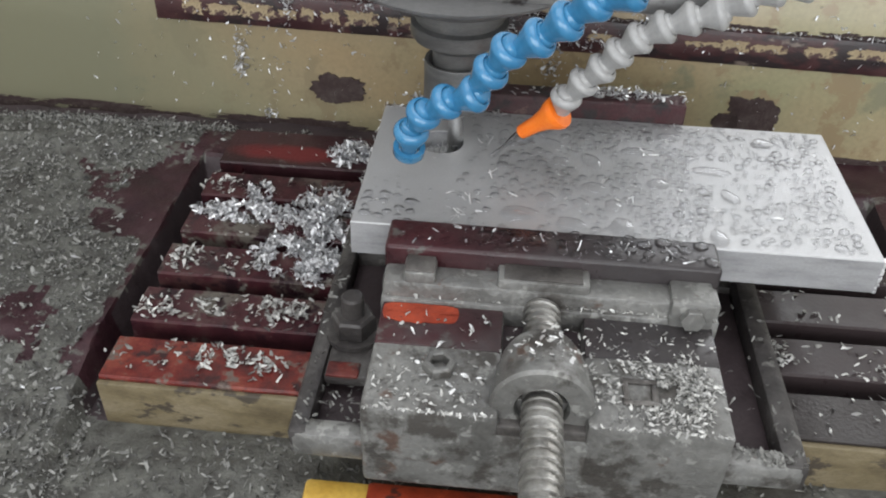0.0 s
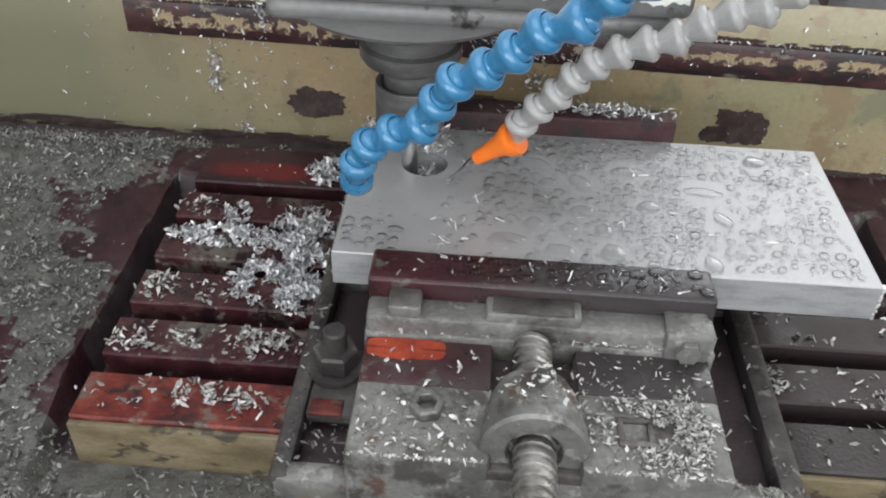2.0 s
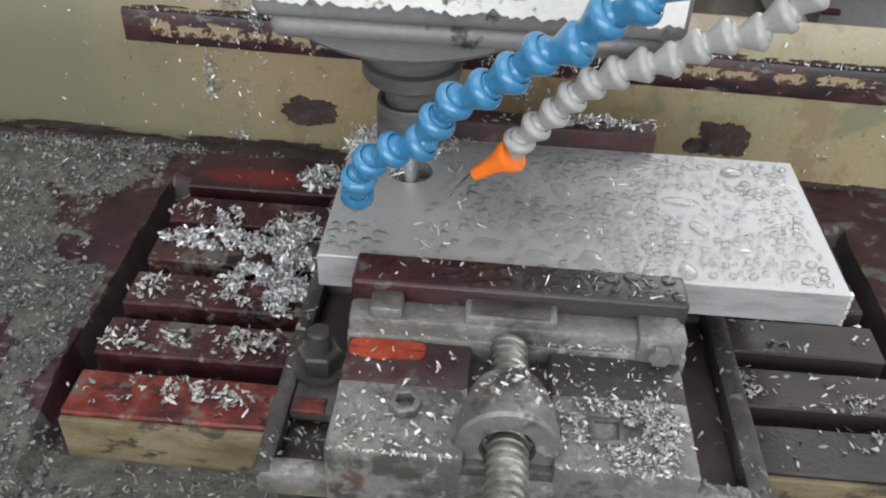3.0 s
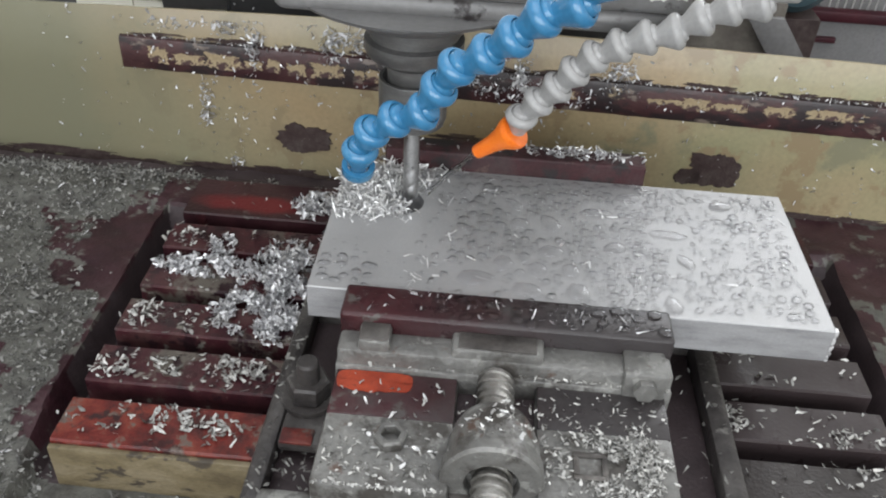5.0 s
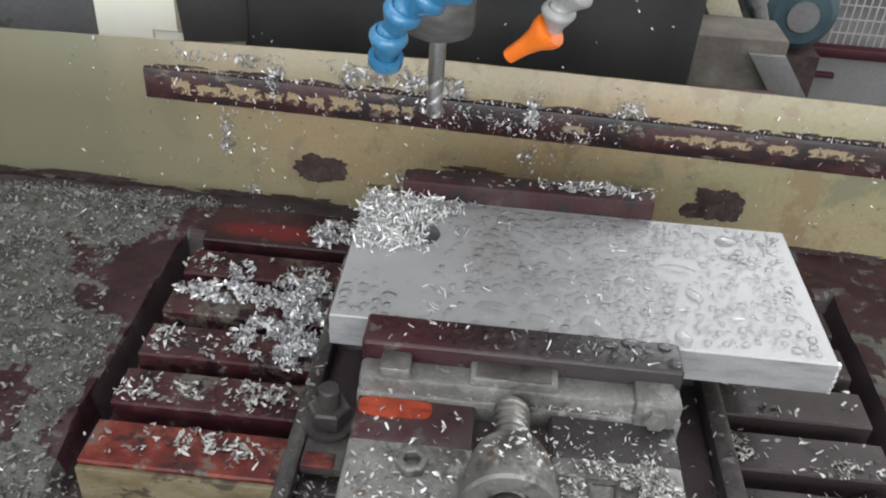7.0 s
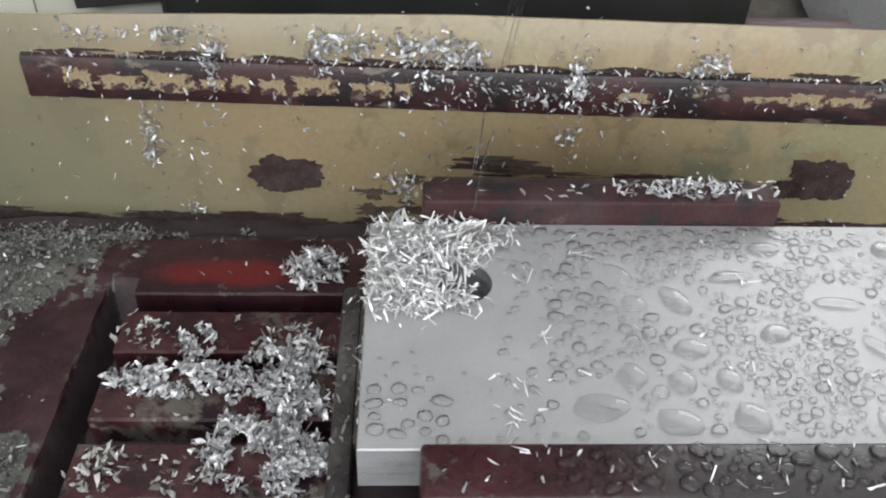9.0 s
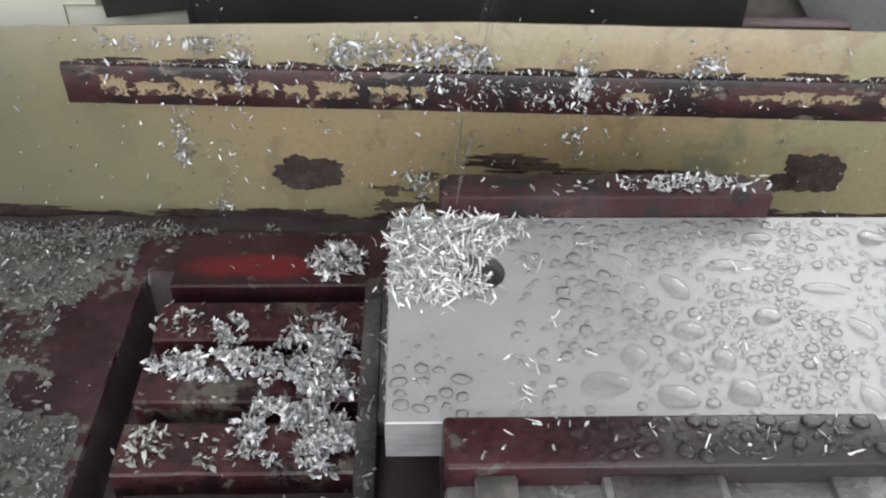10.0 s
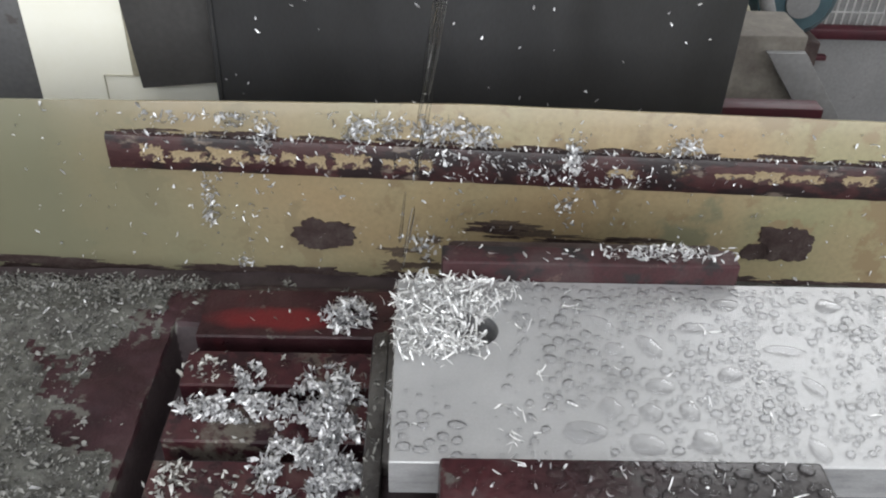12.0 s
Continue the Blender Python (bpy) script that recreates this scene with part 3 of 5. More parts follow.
# ---- the vise ----
def vise():
    bm = bmesh.new()
    block(bm, 0.001, 0.178, -0.118, 0.158, 0.0005, 0.045, 0.003)
    v = thing("machine_vise", worn(bm, 0.0007, 60), CAST, "oily grey cast-iron machine vise with maroon jaws", "vise")
    for name, a in (("ear_rail", (-0.040, -0.0295, -0.106, 0.158, 0.0005, 0.019, 0.003)), ("ear_end", (-0.0385, 0.004, -0.107, -0.094, 0.0005, 0.0185, 0.004)), ("clamp_ledge", (-0.031, 0.004, -0.046, -0.016, 0.0005, 0.012, 0.002)), ("ear_web", (-0.031, 0.004, 0.05, 0.158, 0.0005, 0.017, 0.002)), ("ear_rail", (0.2125, 0.226, -0.100, 0.158, 0.0005, 0.019, 0.003)), ("ear_end", (0.174, 0.2245, -0.101, -0.088, 0.0005, 0.0185, 0.004)), ("ear_web", (0.174, 0.214, 0.05, 0.158, 0.0005, 0.010, 0.002))):
        part(name, worn(block(bmesh.new(), *a), 0.0008, 60), CAST if name == "ear_end" else EAR, v)
    # screw bridge: two cheeks with a gap for the spindle
    for x0, x1 in ((0.001, 0.067), (0.1085, 0.177)):
        part("bridge_cheek", worn(box(x0, x1, -0.1185, -0.043, 0.019, 0.0565, bevel=0.0025), 0.0005, 80), CAST, v, "grey bridge cheek under swarf")
    part("bridge_web", worn(box(0.064, 0.111, -0.117, -0.078, 0.0192, 0.05, bevel=0.002), 0.0005, 80), CAST_DARK, v)
    part("paint_pad", worn(box(0.0016, 0.0665, -0.0745, -0.0432, 0.05, 0.0572, bevel=0.0008), 0.0004, 90), JAW_RED, v, "maroon painted pad")
    part("paint_pad", worn(box(0.1089, 0.1765, -0.0725, -0.0432, 0.05, 0.0572, bevel=0.0008), 0.0004, 90), JAW_RED, v, "maroon painted pad")
    bm = bmesh.new()
    rim = []
    for a in np.linspace(0, 2 * math.pi, 80, endpoint=False):
        c, d = math.cos(a), math.sin(a)
        q = 1 / (abs(c) ** 5 + abs(d) ** 5) ** 0.2
        y = -0.0512 + 0.0075 * q * d
        if d < 0:
            y += 0.0022 * noise.noise(Vector((c * 3, d * 3, 1))) + 0.004 * max(0.0, c) - 0.002 * c
        rim.append(bm.verts.new((0.0228 + 0.0202 * q * c, y, 0.0579)))
    hub_v = bm.verts.new((0.0228, -0.0512, 0.0581))
    low = [bm.verts.new((v.co.x, v.co.y, 0.0566)) for v in rim]
    for k in range(len(rim)):
        q = (k + 1) % len(rim)
        bm.faces.new((hub_v, rim[k], rim[q]))
        bm.faces.new((rim[k], low[k], low[q], rim[q]))
    bmesh.ops.recalc_face_normals(bm, faces=bm.faces)
    part("paint_patch", bm, ORANGE_PAINT, v, "bright orange-red paint patch")
    # hub round the screw
    hub = lathe(bmesh.new(), [(0.0108, -0.072), (0.0145, -0.0725), (0.0178, -0.0755), (0.0203, -0.081), (0.0222, -0.089), (0.0230, -0.097), (0.0226, -0.101), (0.0246, -0.102), (0.0250, -0.1105), (0.0234, -0.112), (0.0135, -0.112), (0.0125, -0.1105), (0.0125, -0.095)], 40, pose(0.087, 0, 0.0585) @ pose(0, 0, 0, -90, 0, 0))
    part("screw_hub", worn(hub, 0.0005, 70), CAST, v, "rounded grey hub with a collar")
    # floors of the vise's recesses, in the same dark colour as the gutter
    part("screw_channel", box(0.0672, 0.1083, -0.0785, -0.0425, 0.0452, 0.0468), DARK, v, "dark screw channel")
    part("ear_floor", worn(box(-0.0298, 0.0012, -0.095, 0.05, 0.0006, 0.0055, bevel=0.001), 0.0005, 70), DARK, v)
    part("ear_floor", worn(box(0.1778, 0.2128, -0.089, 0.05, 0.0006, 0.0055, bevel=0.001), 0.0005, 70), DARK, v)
    part("hub_saddle", worn(box(0.0645, 0.1095, -0.1065, -0.08, 0.045, 0.0585, bevel=0.003), 0.0005, 80), CAST, v)
    # moving jaw
    jaw = part("moving_jaw", worn(box(0.0, 0.18, -0.026, -0.0004, 0.046, 0.082, bevel=0.0022, seg=3), 0.0003, 60), JAW_RED, v, "wet maroon jaw top")
    part("jaw_body", worn(box(0.0005, 0.1795, -0.0415, -0.024, 0.0455, 0.0705, bevel=0.003), 0.0006, 70), CAST, jaw)
    part("jaw_foot", worn(box(0.0, 0.18, -0.0435, -0.026, 0.0455, 0.0605, bevel=0.002), 0.0005, 70), CAST, jaw)
    for x0, x1, z1, y0 in ((0.012, 0.029, 0.0765, -0.0405), (0.062, 0.111, 0.0755, -0.0400), (0.153, 0.176, 0.0735, -0.045)):
        part("jaw_lug", worn(box(x0, x1, y0, -0.025, 0.056, z1, bevel=0.0018), 0.0004, 90), CAST, jaw)
    part("lug_cap", box(0.0128, 0.0282, -0.0395, -0.0262, 0.0763, 0.0772, bevel=0.0003), CAST_DARK, jaw)
    part("lug_cap", box(0.0655, 0.107, -0.0385, -0.0262, 0.0752, 0.0763, bevel=0.0003), CAST_DARK, jaw)
    part("bolt_head", lathe(bmesh.new(), [(0, -0.0015), (0.006, -0.0015), (0.0065, 0), (0.0065, 0.004), (0, 0.004)], 6, pose(0.1645, -0.0455, 0.065, 90, 0, 0)), CAST, jaw)
    # fixed jaw
    fj = part("fixed_jaw", worn(box(0.0025, 0.181, 0.1393, 0.157, 0.045, 0.0905, bevel=0.0018, seg=3), 0.0004, 60), JAW_DARK, v, "dark maroon fixed jaw")
    part("fixed_jaw_plate", worn(box(0.006, 0.1775, 0.157, 0.172, 0.03, 0.0845, bevel=0.004), 0.0006, 60), GRIME, fj)
    # screw
    bm = bmesh.new()
    n, turns = 14, 46
    y0, y1, r = -0.30, -0.0405, 0.0101
    count = turns * n
    pts = []
    for i in range(count + 1):
        a = 2 * math.pi * i / n
        y = y0 + (y1 - y0) * i / count
        step = (y1 - y0) / turns
        pts.append([bm.verts.new((0.087 + rr * math.cos(a), y + off * step, 0.0585 + rr * math.sin(a))) for rr, off in ((r - 0.0013, -0.5), (r - 0.0013, -0.28), (r, -0.18), (r, 0.18), (r - 0.0013, 0.28), (r - 0.0013, 0.5))])
    for a, b in zip(pts, pts[1:]):
        for j in range(5):
            bm.faces.new((a[j], a[j + 1], b[j + 1], b[j]))
    bmesh.ops.recalc_face_normals(bm, faces=bm.faces)
    part("clamp_screw", bm, STEEL, v, "bright oily threaded clamp screw")
    # loose nut and square socket on the cheeks
    nut = lathe(bmesh.new(), [(0.0050, 0.0), (0.0082, 0.0), (0.0086, 0.0008), (0.0086, 0.0050), (0.0076, 0.0060), (0.0055, 0.0060), (0.0050, 0.0054), (0.0050, 0.0)], 6)
    part("hex_nut", nut, CAST, v, "grey hexagon nut", m=pose(0.0365, -0.0893, 0.0566, 0, 0, 14))
    bm = bmesh.new()
    for a in ((-0.0085, 0.0085, 0.0055, 0.0085), (-0.0085, 0.0085, -0.0085, -0.0055), (-0.0085, -0.0055, -0.0055, 0.0055), (0.0055, 0.0085, -0.0055, 0.0055)):
        block(bm, *a, 0, 0.0018, 0.0004)
    part("socket_frame", bm, CAST_DARK, v, "dark square socket", m=pose(0.1345, -0.0945, 0.0563))
    return v


vise()


def clamp_bolt(m):
    st = thing("clamp_stud", lathe(bmesh.new(), [(0, 0.049), (0.0055, 0.049), (0.0065, 0.0478), (0.0065, 0.0), (0, 0)], 18), EAR, "black oily clamp stud with nut and washer", "clamp", m=m)
    part("nut", worn(lathe(bmesh.new(), [(0.0065, 0.0235), (0.0118, 0.0235), (0.0125, 0.0245), (0.0125, 0.0345), (0.0112, 0.036), (0.0065, 0.036)], 6), 0.0003, 90), EAR, st)
    part("washer", lathe(bmesh.new(), [(0.0065, 0.0195), (0.0155, 0.0195), (0.016, 0.0205), (0.0158, 0.0232), (0.0065, 0.0232)], 28), EAR, st)
    part("strap", worn(box(-0.0115, 0.0165, -0.034, 0.016, 0.012, 0.0196, bevel=0.002), 0.0005, 90), EAR, st)
    part("strap_tip", worn(box(-0.010, 0.008, -0.035, -0.024, 0.0192, 0.0212, bevel=0.0008), 0.0003, 90), RAIL_FRONT, st, "red-brown strap end")
    return st


clamp_bolt(pose(-0.0175, -0.032, 0.0005))


# ---- the workpiece ----
PX0, PX1, PY0, PY1, PZ0, PZ1 = -0.0235, 0.2730, 0.0, 0.139, 0.0545, 0.0770
HOLE, HOLE_R = (0.0195, 0.0946), 0.0143


def workpiece():
    bm = bmesh.new()
    n = 64
    ring = [(HOLE[0] + HOLE_R * math.cos(a), HOLE[1] + HOLE_R * math.sin(a)) for a in (2 * math.pi * k / n for k in range(n))]

    def edge(a):
        """The plate's outline met from the hole at an angle."""
        c, s = math.cos(a), math.sin(a)
        t = min(((PX1 if c > 0 else PX0) - HOLE[0]) / c if abs(c) > 1e-9 else 9, ((PY1 if s > 0 else PY0) - HOLE[1]) / s if abs(s) > 1e-9 else 9)
        return HOLE[0] + c * t, HOLE[1] + s * t

    angles = sorted([2 * math.pi * k / n for k in range(n)] + [math.atan2(y - HOLE[1], x - HOLE[0]) % (2 * math.pi) for x in (PX0, PX1) for y in (PY0, PY1)])
    c = 0.0006
    levels = [(PZ1, c), (PZ1 - c, 0.0), (PZ0 + c, 0.0), (PZ0, c)]
    loops = []
    for z, inset in levels:
        row = []
        for a in angles:
            x, y = edge(a)
            x, y = min(max(x, PX0 + inset), PX1 - inset), min(max(y, PY0 + inset), PY1 - inset)
            row.append(bm.verts.new((x, y, z)))
        loops.append(row)
    holes = [[bm.verts.new((HOLE[0] + (HOLE_R + e) * math.cos(a), HOLE[1] + (HOLE_R + e) * math.sin(a), z)) for a in angles] for z, e in ((PZ1, 0.0003), (PZ1 - 0.0003, 0), (PZ0, 0))]
    k = len(angles)
    for i in range(k):
        q = (i + 1) % k
        for a, b in zip(loops, loops[1:]):
            bm.faces.new((a[i], b[i], b[q], a[q]))
        for a, b in zip(holes, holes[1:]):
            bm.faces.new((a[i], a[q], b[q], b[i]))
        bm.faces.new((loops[0][i], loops[0][q], holes[0][q], holes[0][i]))
        bm.faces.new((loops[-1][i], holes[-1][i], holes[-1][q], loops[-1][q]))
    bmesh.ops.recalc_face_normals(bm, faces=bm.faces)
    # upright faces take the darkened side colour
    for f in bm.faces:
        if abs(f.normal.z) < 0.3:
            f.material_index = 1
    p = thing("aluminium_plate", bm, ALU, "bright aluminium plate with a milled hole, wet with coolant", "workpiece")
    p.data.materials.append(ALU_SIDE)
    # bright torn burr on the end edge
    rng = random.Random(9)
    bm = bmesh.new()
    for i in range(14):
        z = PZ0 + (PZ1 - PZ0) * (i + 0.5) / 14
        s = rng.uniform(0.0007, 0.0018)
        block(bm, PX1 - 0.0008, PX1 + s, PY0 - 0.0002, PY0 + 0.002 + s, z - 0.0009, z + 0.0009, 0.0003, 1)
    part("burr", bm, CHIP, p, "shining torn burr")


workpiece()


# ---- spindle head: casting, nose, holder and cutter (origin at the cutter's tip) ----
def machine_head():
    head = thing("milling_head", worn(box(-0.078, 0.142, -0.052, 0.2885, 0.1500, 0.42, bevel=0.006, seg=3), 0.0012, 40), NOSE, "grey milling head with flaking white paint above the work", "milling head")
    # white paint, broken away along the lower edge
    bm = bmesh.new()
    n = 150
    rows = []
    for i in range(n + 1):
        x = -0.074 + 0.212 * i / n
        low = 0.1605 + 0.0035 * noise.noise(Vector((x * 60, 1, 0))) + 0.0035 * noise.noise(Vector((x * 210, 5, 0))) + 0.0012 * noise.noise(Vector((x * 700, 2, 0)))
        rows.append([bm.verts.new((x, -0.0555 + d, z)) for d, z in ((0.002, low), (0.0006, low), (0.0, low + 0.0006), (0.0, 0.19), (0.0, 0.41))])
    for a, b in zip(rows, rows[1:]):
        for k in range(4):
            bm.faces.new((a[k], b[k], b[k + 1], a[k + 1]))
    bmesh.ops.recalc_face_normals(bm, faces=bm.faces)
    part("paint_skin", bm, FLAKE_WHITE, head, "chipped white paint with a ragged lower edge")
    part("head_skirt", worn(box(-0.070, 0.134, -0.0485, 0.25, 0.1370, 0.1510, bevel=0.0065, seg=4), 0.0004, 30), NOSE, head, "grey bare casting band")
    part("spindle_nose", lathe(bmesh.new(), [(0, 0.1405), (0.070, 0.1405), (0.068, 0.138), (0.060, 0.1345), (0.040, 0.1245), (0.036, 0.1225), (0.030, 0.1222), (0, 0.1222)], 56), NOSE, head, "grey conical spindle nose")
    holder = part("tool_holder", lathe(bmesh.new(), [(0.024, 0.1225), (0.0285, 0.1222), (0.0285, 0.1145), (0.0262, 0.1135), (0.0262, 0.1105), (0.0293, 0.109), (0.0293, 0.1025), (0.0275, 0.0995), (0.0225, 0.0975), (0.0195, 0.0945), (0.016, 0.093), (0.0152, 0.078), (0, 0.078)], 48), BLACKSTEEL, head, "dark steel tool holder")
    part("collet_nut", lathe(bmesh.new(), [(0.0148, 0.080), (0.0185, 0.0845), (0.0205, 0.0845), (0.0208, 0.0835), (0.0208, 0.0585), (0.0192, 0.0545), (0.0150, 0.0525), (0.0065, 0.0525), (0.0062, 0.0545)], 48), BLACKSTEEL, holder, "dark collet nut")
    bm = bmesh.new()
    lathe(bm, [(0.005, 0.056), (0.005, 0.026), (0.0049, 0.0255)], 20)
    # two-flute cutter
    n, m = 40, 24
    rings = []
    for i in range(n + 1):
        z = 0.026 * i / n
        tw = 2 * math.pi * z / 0.022
        ring = []
        for k in range(m):
            a = 2 * math.pi * k / m
            r = 0.005 - 0.0005 * max(0, math.cos(2 * (a - tw))) ** 2
            ring.append(bm.verts.new((r * math.cos(a), r * math.sin(a), z)))
        rings.append(ring)
    for a, b in zip(rings, rings[1:]):
        for k in range(m):
            bm.faces.new((a[k], a[(k + 1) % m], b[(k + 1) % m], b[k]))
    bm.faces.new(rings[0])
    bmesh.ops.recalc_face_normals(bm, faces=bm.faces)
    part("end_mill", bm, CARBIDE, holder, "bright fluted end mill")
    return head, holder


HEAD, HOLDER = machine_head()


def spine(points, n):
    """Evenly spaced (place, direction) pairs along a smooth line through the points."""
    pts = [Vector(p) for p in points]
    fine = []
    for i in range(len(pts) - 1):
        p0, p1, p2, p3 = pts[max(i - 1, 0)], pts[i], pts[i + 1], pts[min(i + 2, len(pts) - 1)]
        for k in range(20):
            t = k / 20
            fine.append(0.5 * ((2 * p1) + (p2 - p0) * t + (2 * p0 - 5 * p1 + 4 * p2 - p3) * t * t + (3 * p1 - p0 - 3 * p2 + p3) * t ** 3))
    fine.append(pts[-1])
    run = [0.0]
    for a, b in zip(fine, fine[1:]):
        run.append(run[-1] + (b - a).length)
    out = []
    for k in range(n):
        s = run[-1] * k / (n - 1)
        j = max(i for i in range(len(run)) if run[i] <= s + 1e-9)
        j = min(j, len(fine) - 2)
        f = (s - run[j]) / max(run[j + 1] - run[j], 1e-9)
        out.append((fine[j].lerp(fine[j + 1], f), (fine[min(j + 6, len(fine) - 1)] - fine[max(j - 6, 0)]).normalized()))
    return out


def hose(name, points, r, step, material, label):
    """A jointed coolant hose: bell-shaped links, each rim turned towards the supply."""
    length = sum((Vector(b) - Vector(a)).length for a, b in zip(points, points[1:]))
    line = spine(points, round(length / (step * r)) + 1)
    pitch = (line[1][0] - line[0][0]).length
    prof = [(0, 0.0), (0.56, 0.0), (0.585, 0.05), (0.60, 0.16), (0.66, 0.24), (1.02, 0.67), (1.075, 0.74), (1.085, 0.80), (1.05, 0.88), (0.96, 0.955), (0.85, 1.005), (0.77, 1.02), (0.73, 1.0), (0.72, 0.90), (0.72, 0.74), (0, 0.74)]
    link = lathe(bmesh.new(), [(a * r, b * pitch) for a, b in prof], 28)
    first = thing(name, link, material, label, "coolant hose", m=Matrix.Identity(4))
    # the first link is the thing itself, at the open end
    me = first.data
    place = lambda c, d: Matrix.Translation(c) @ d.to_track_quat("Z", "Y").to_matrix().to_4x4()  # noqa: E731
    lead = place(*line[0])
    me.transform(lead)
    link_mesh = me.copy()
    link_mesh.transform(lead.inverted())
    ball = lathe(bmesh.new(), [(0, 0.74 * pitch), (0.66 * r, 0.74 * pitch), (0.70 * r, 0.86 * pitch), (0.70 * r, 0.98 * pitch), (0.66 * r, 1.07 * pitch), (0.585 * r, 1.14 * pitch), (0.45 * r, 1.17 * pitch), (0, 1.17 * pitch)], 24)
    ball_mesh = smooth(mesh_of("ball_joint", ball, material))
    for k, (c, d) in enumerate(line):
        if k:
            ob = new("hose_link", link_mesh)
            ob.parent, ob.matrix_basis = first, place(c, d)
        ob = new("ball_joint", ball_mesh)
        ob.parent, ob.matrix_basis = first, place(c, d)
    return first, line, pitch


BLUE_LINE = [(-0.0195, -0.086, 0.0705), (-0.0165, -0.0905, 0.0850), (-0.0060, -0.0965, 0.0998), (0.0080, -0.102, 0.1100), (0.0178, -0.1070, 0.1232), (0.0270, -0.1125, 0.1378), (0.0382, -0.1175, 0.1484), (0.0488, -0.1225, 0.1586), (0.0609, -0.1280, 0.1710), (0.0747, -0.1335, 0.1808), (0.0860, -0.1390, 0.1940), (0.0970, -0.1440, 0.2040), (0.115, -0.147, 0.222), (0.13, -0.14, 0.25)]
GREY_LINE = [(0.0631, -0.0460, 0.0782), (0.0653, -0.0487, 0.0879), (0.0741, -0.0516, 0.1001), (0.0819, -0.0545, 0.1106), (0.0892, -0.0573, 0.1215), (0.0981, -0.0600, 0.1299), (0.1105, -0.0625, 0.1389), (0.1269, -0.0652, 0.1462), (0.1387, -0.0678, 0.1541), (0.1488, -0.0703, 0.1608), (0.1604, -0.0729, 0.1656), (0.1684, -0.0753, 0.1727), (0.1782, -0.078, 0.1816), (0.195, -0.08, 0.21), (0.2, -0.075, 0.245)]
BLUE_HOSE, bline, bpitch = hose("blue_coolant_hose", BLUE_LINE, 0.0090, 1.86, BLUE, "bright blue jointed plastic coolant hose, wet")
GREY_HOSE, gline, gpitch = hose("grey_coolant_hose", GREY_LINE, 0.0085, 1.60, GREYP, "light grey jointed plastic coolant hose with orange nozzle")
# orange nozzle on the grey hose
TIP = Vector((0.0415, -0.0370, 0.0572))
_d = (Vector(GREY_LINE[0]) - TIP).normalized()
_n = lathe(bmesh.new(), [(0.0020, 0), (0.0040, 0), (0.0043, 0.0015), (0.0050, 0.012), (0.0066, 0.0195), (0.0094, 0.0255), (0.0100, 0.0285), (0.0096, 0.0305), (0.0075, 0.0310), (0, 0.030)], 32)
part("nozzle", _n, ORANGE, GREY_HOSE, "bright orange tapered nozzle", m=Matrix.Translation(TIP) @ _d.to_track_quat("Z", "Y").to_matrix().to_4x4())
# wet ring at the blue hose's open end
_bd = bline[0][1]
part("hose_mouth", lathe(bmesh.new(), [(0.0060, -0.004), (0.0082, -0.004), (0.0088, -0.003), (0.0088, 0.0015), (0.0060, 0.0015), (0.0060, -0.004)], 28), BLUE, BLUE_HOSE, m=Matrix.Translation(bline[0][0]) @ _bd.to_track_quat("Z", "Y").to_matrix().to_4x4())


def jet():
    """A thin rope of coolant, origin at its upper end."""
    bm = bmesh.new()
    rng = random.Random(3)
    n, m = 24, 7
    for strand in range(4):
        ox, oy, wob = rng.uniform(-1, 1), rng.uniform(-1, 1), rng.uniform(0, 6)
        r0 = 0.0017 if strand == 0 else rng.uniform(0.00025, 0.0005)
        rings = []
        for i in range(n + 1):
            u = i / n
            spread = 0.0006 + 0.0009 * u
            c = Vector((ox * spread - 0.0135 * u + 0.0004 * math.sin(14 * u + wob), oy * spread, -0.049 * u)) if strand else Vector((-0.0135 * u, 0, -0.049 * u))
            r = r0 * (1 + 0.35 * math.sin(11 * u + wob))
            rings.append([bm.verts.new(c + Vector((r * math.cos(2 * math.pi * k / m), r * math.sin(2 * math.pi * k / m), 0))) for k in range(m)])
        for a, b in zip(rings, rings[1:]):
            for k in range(m):
                bm.faces.new((a[k], a[(k + 1) % m], b[(k + 1) % m], b[k]))
        bm.faces.new(rings[0])
        bm.faces.new(rings[-1])
    bmesh.ops.recalc_face_normals(bm, faces=bm.faces)
    ob = thing("coolant_jet", bm, SPRAY, "thin clear jet of coolant from the nozzle", "water jet")
    ob.visible_shadow = False
    return ob


JET = jet()


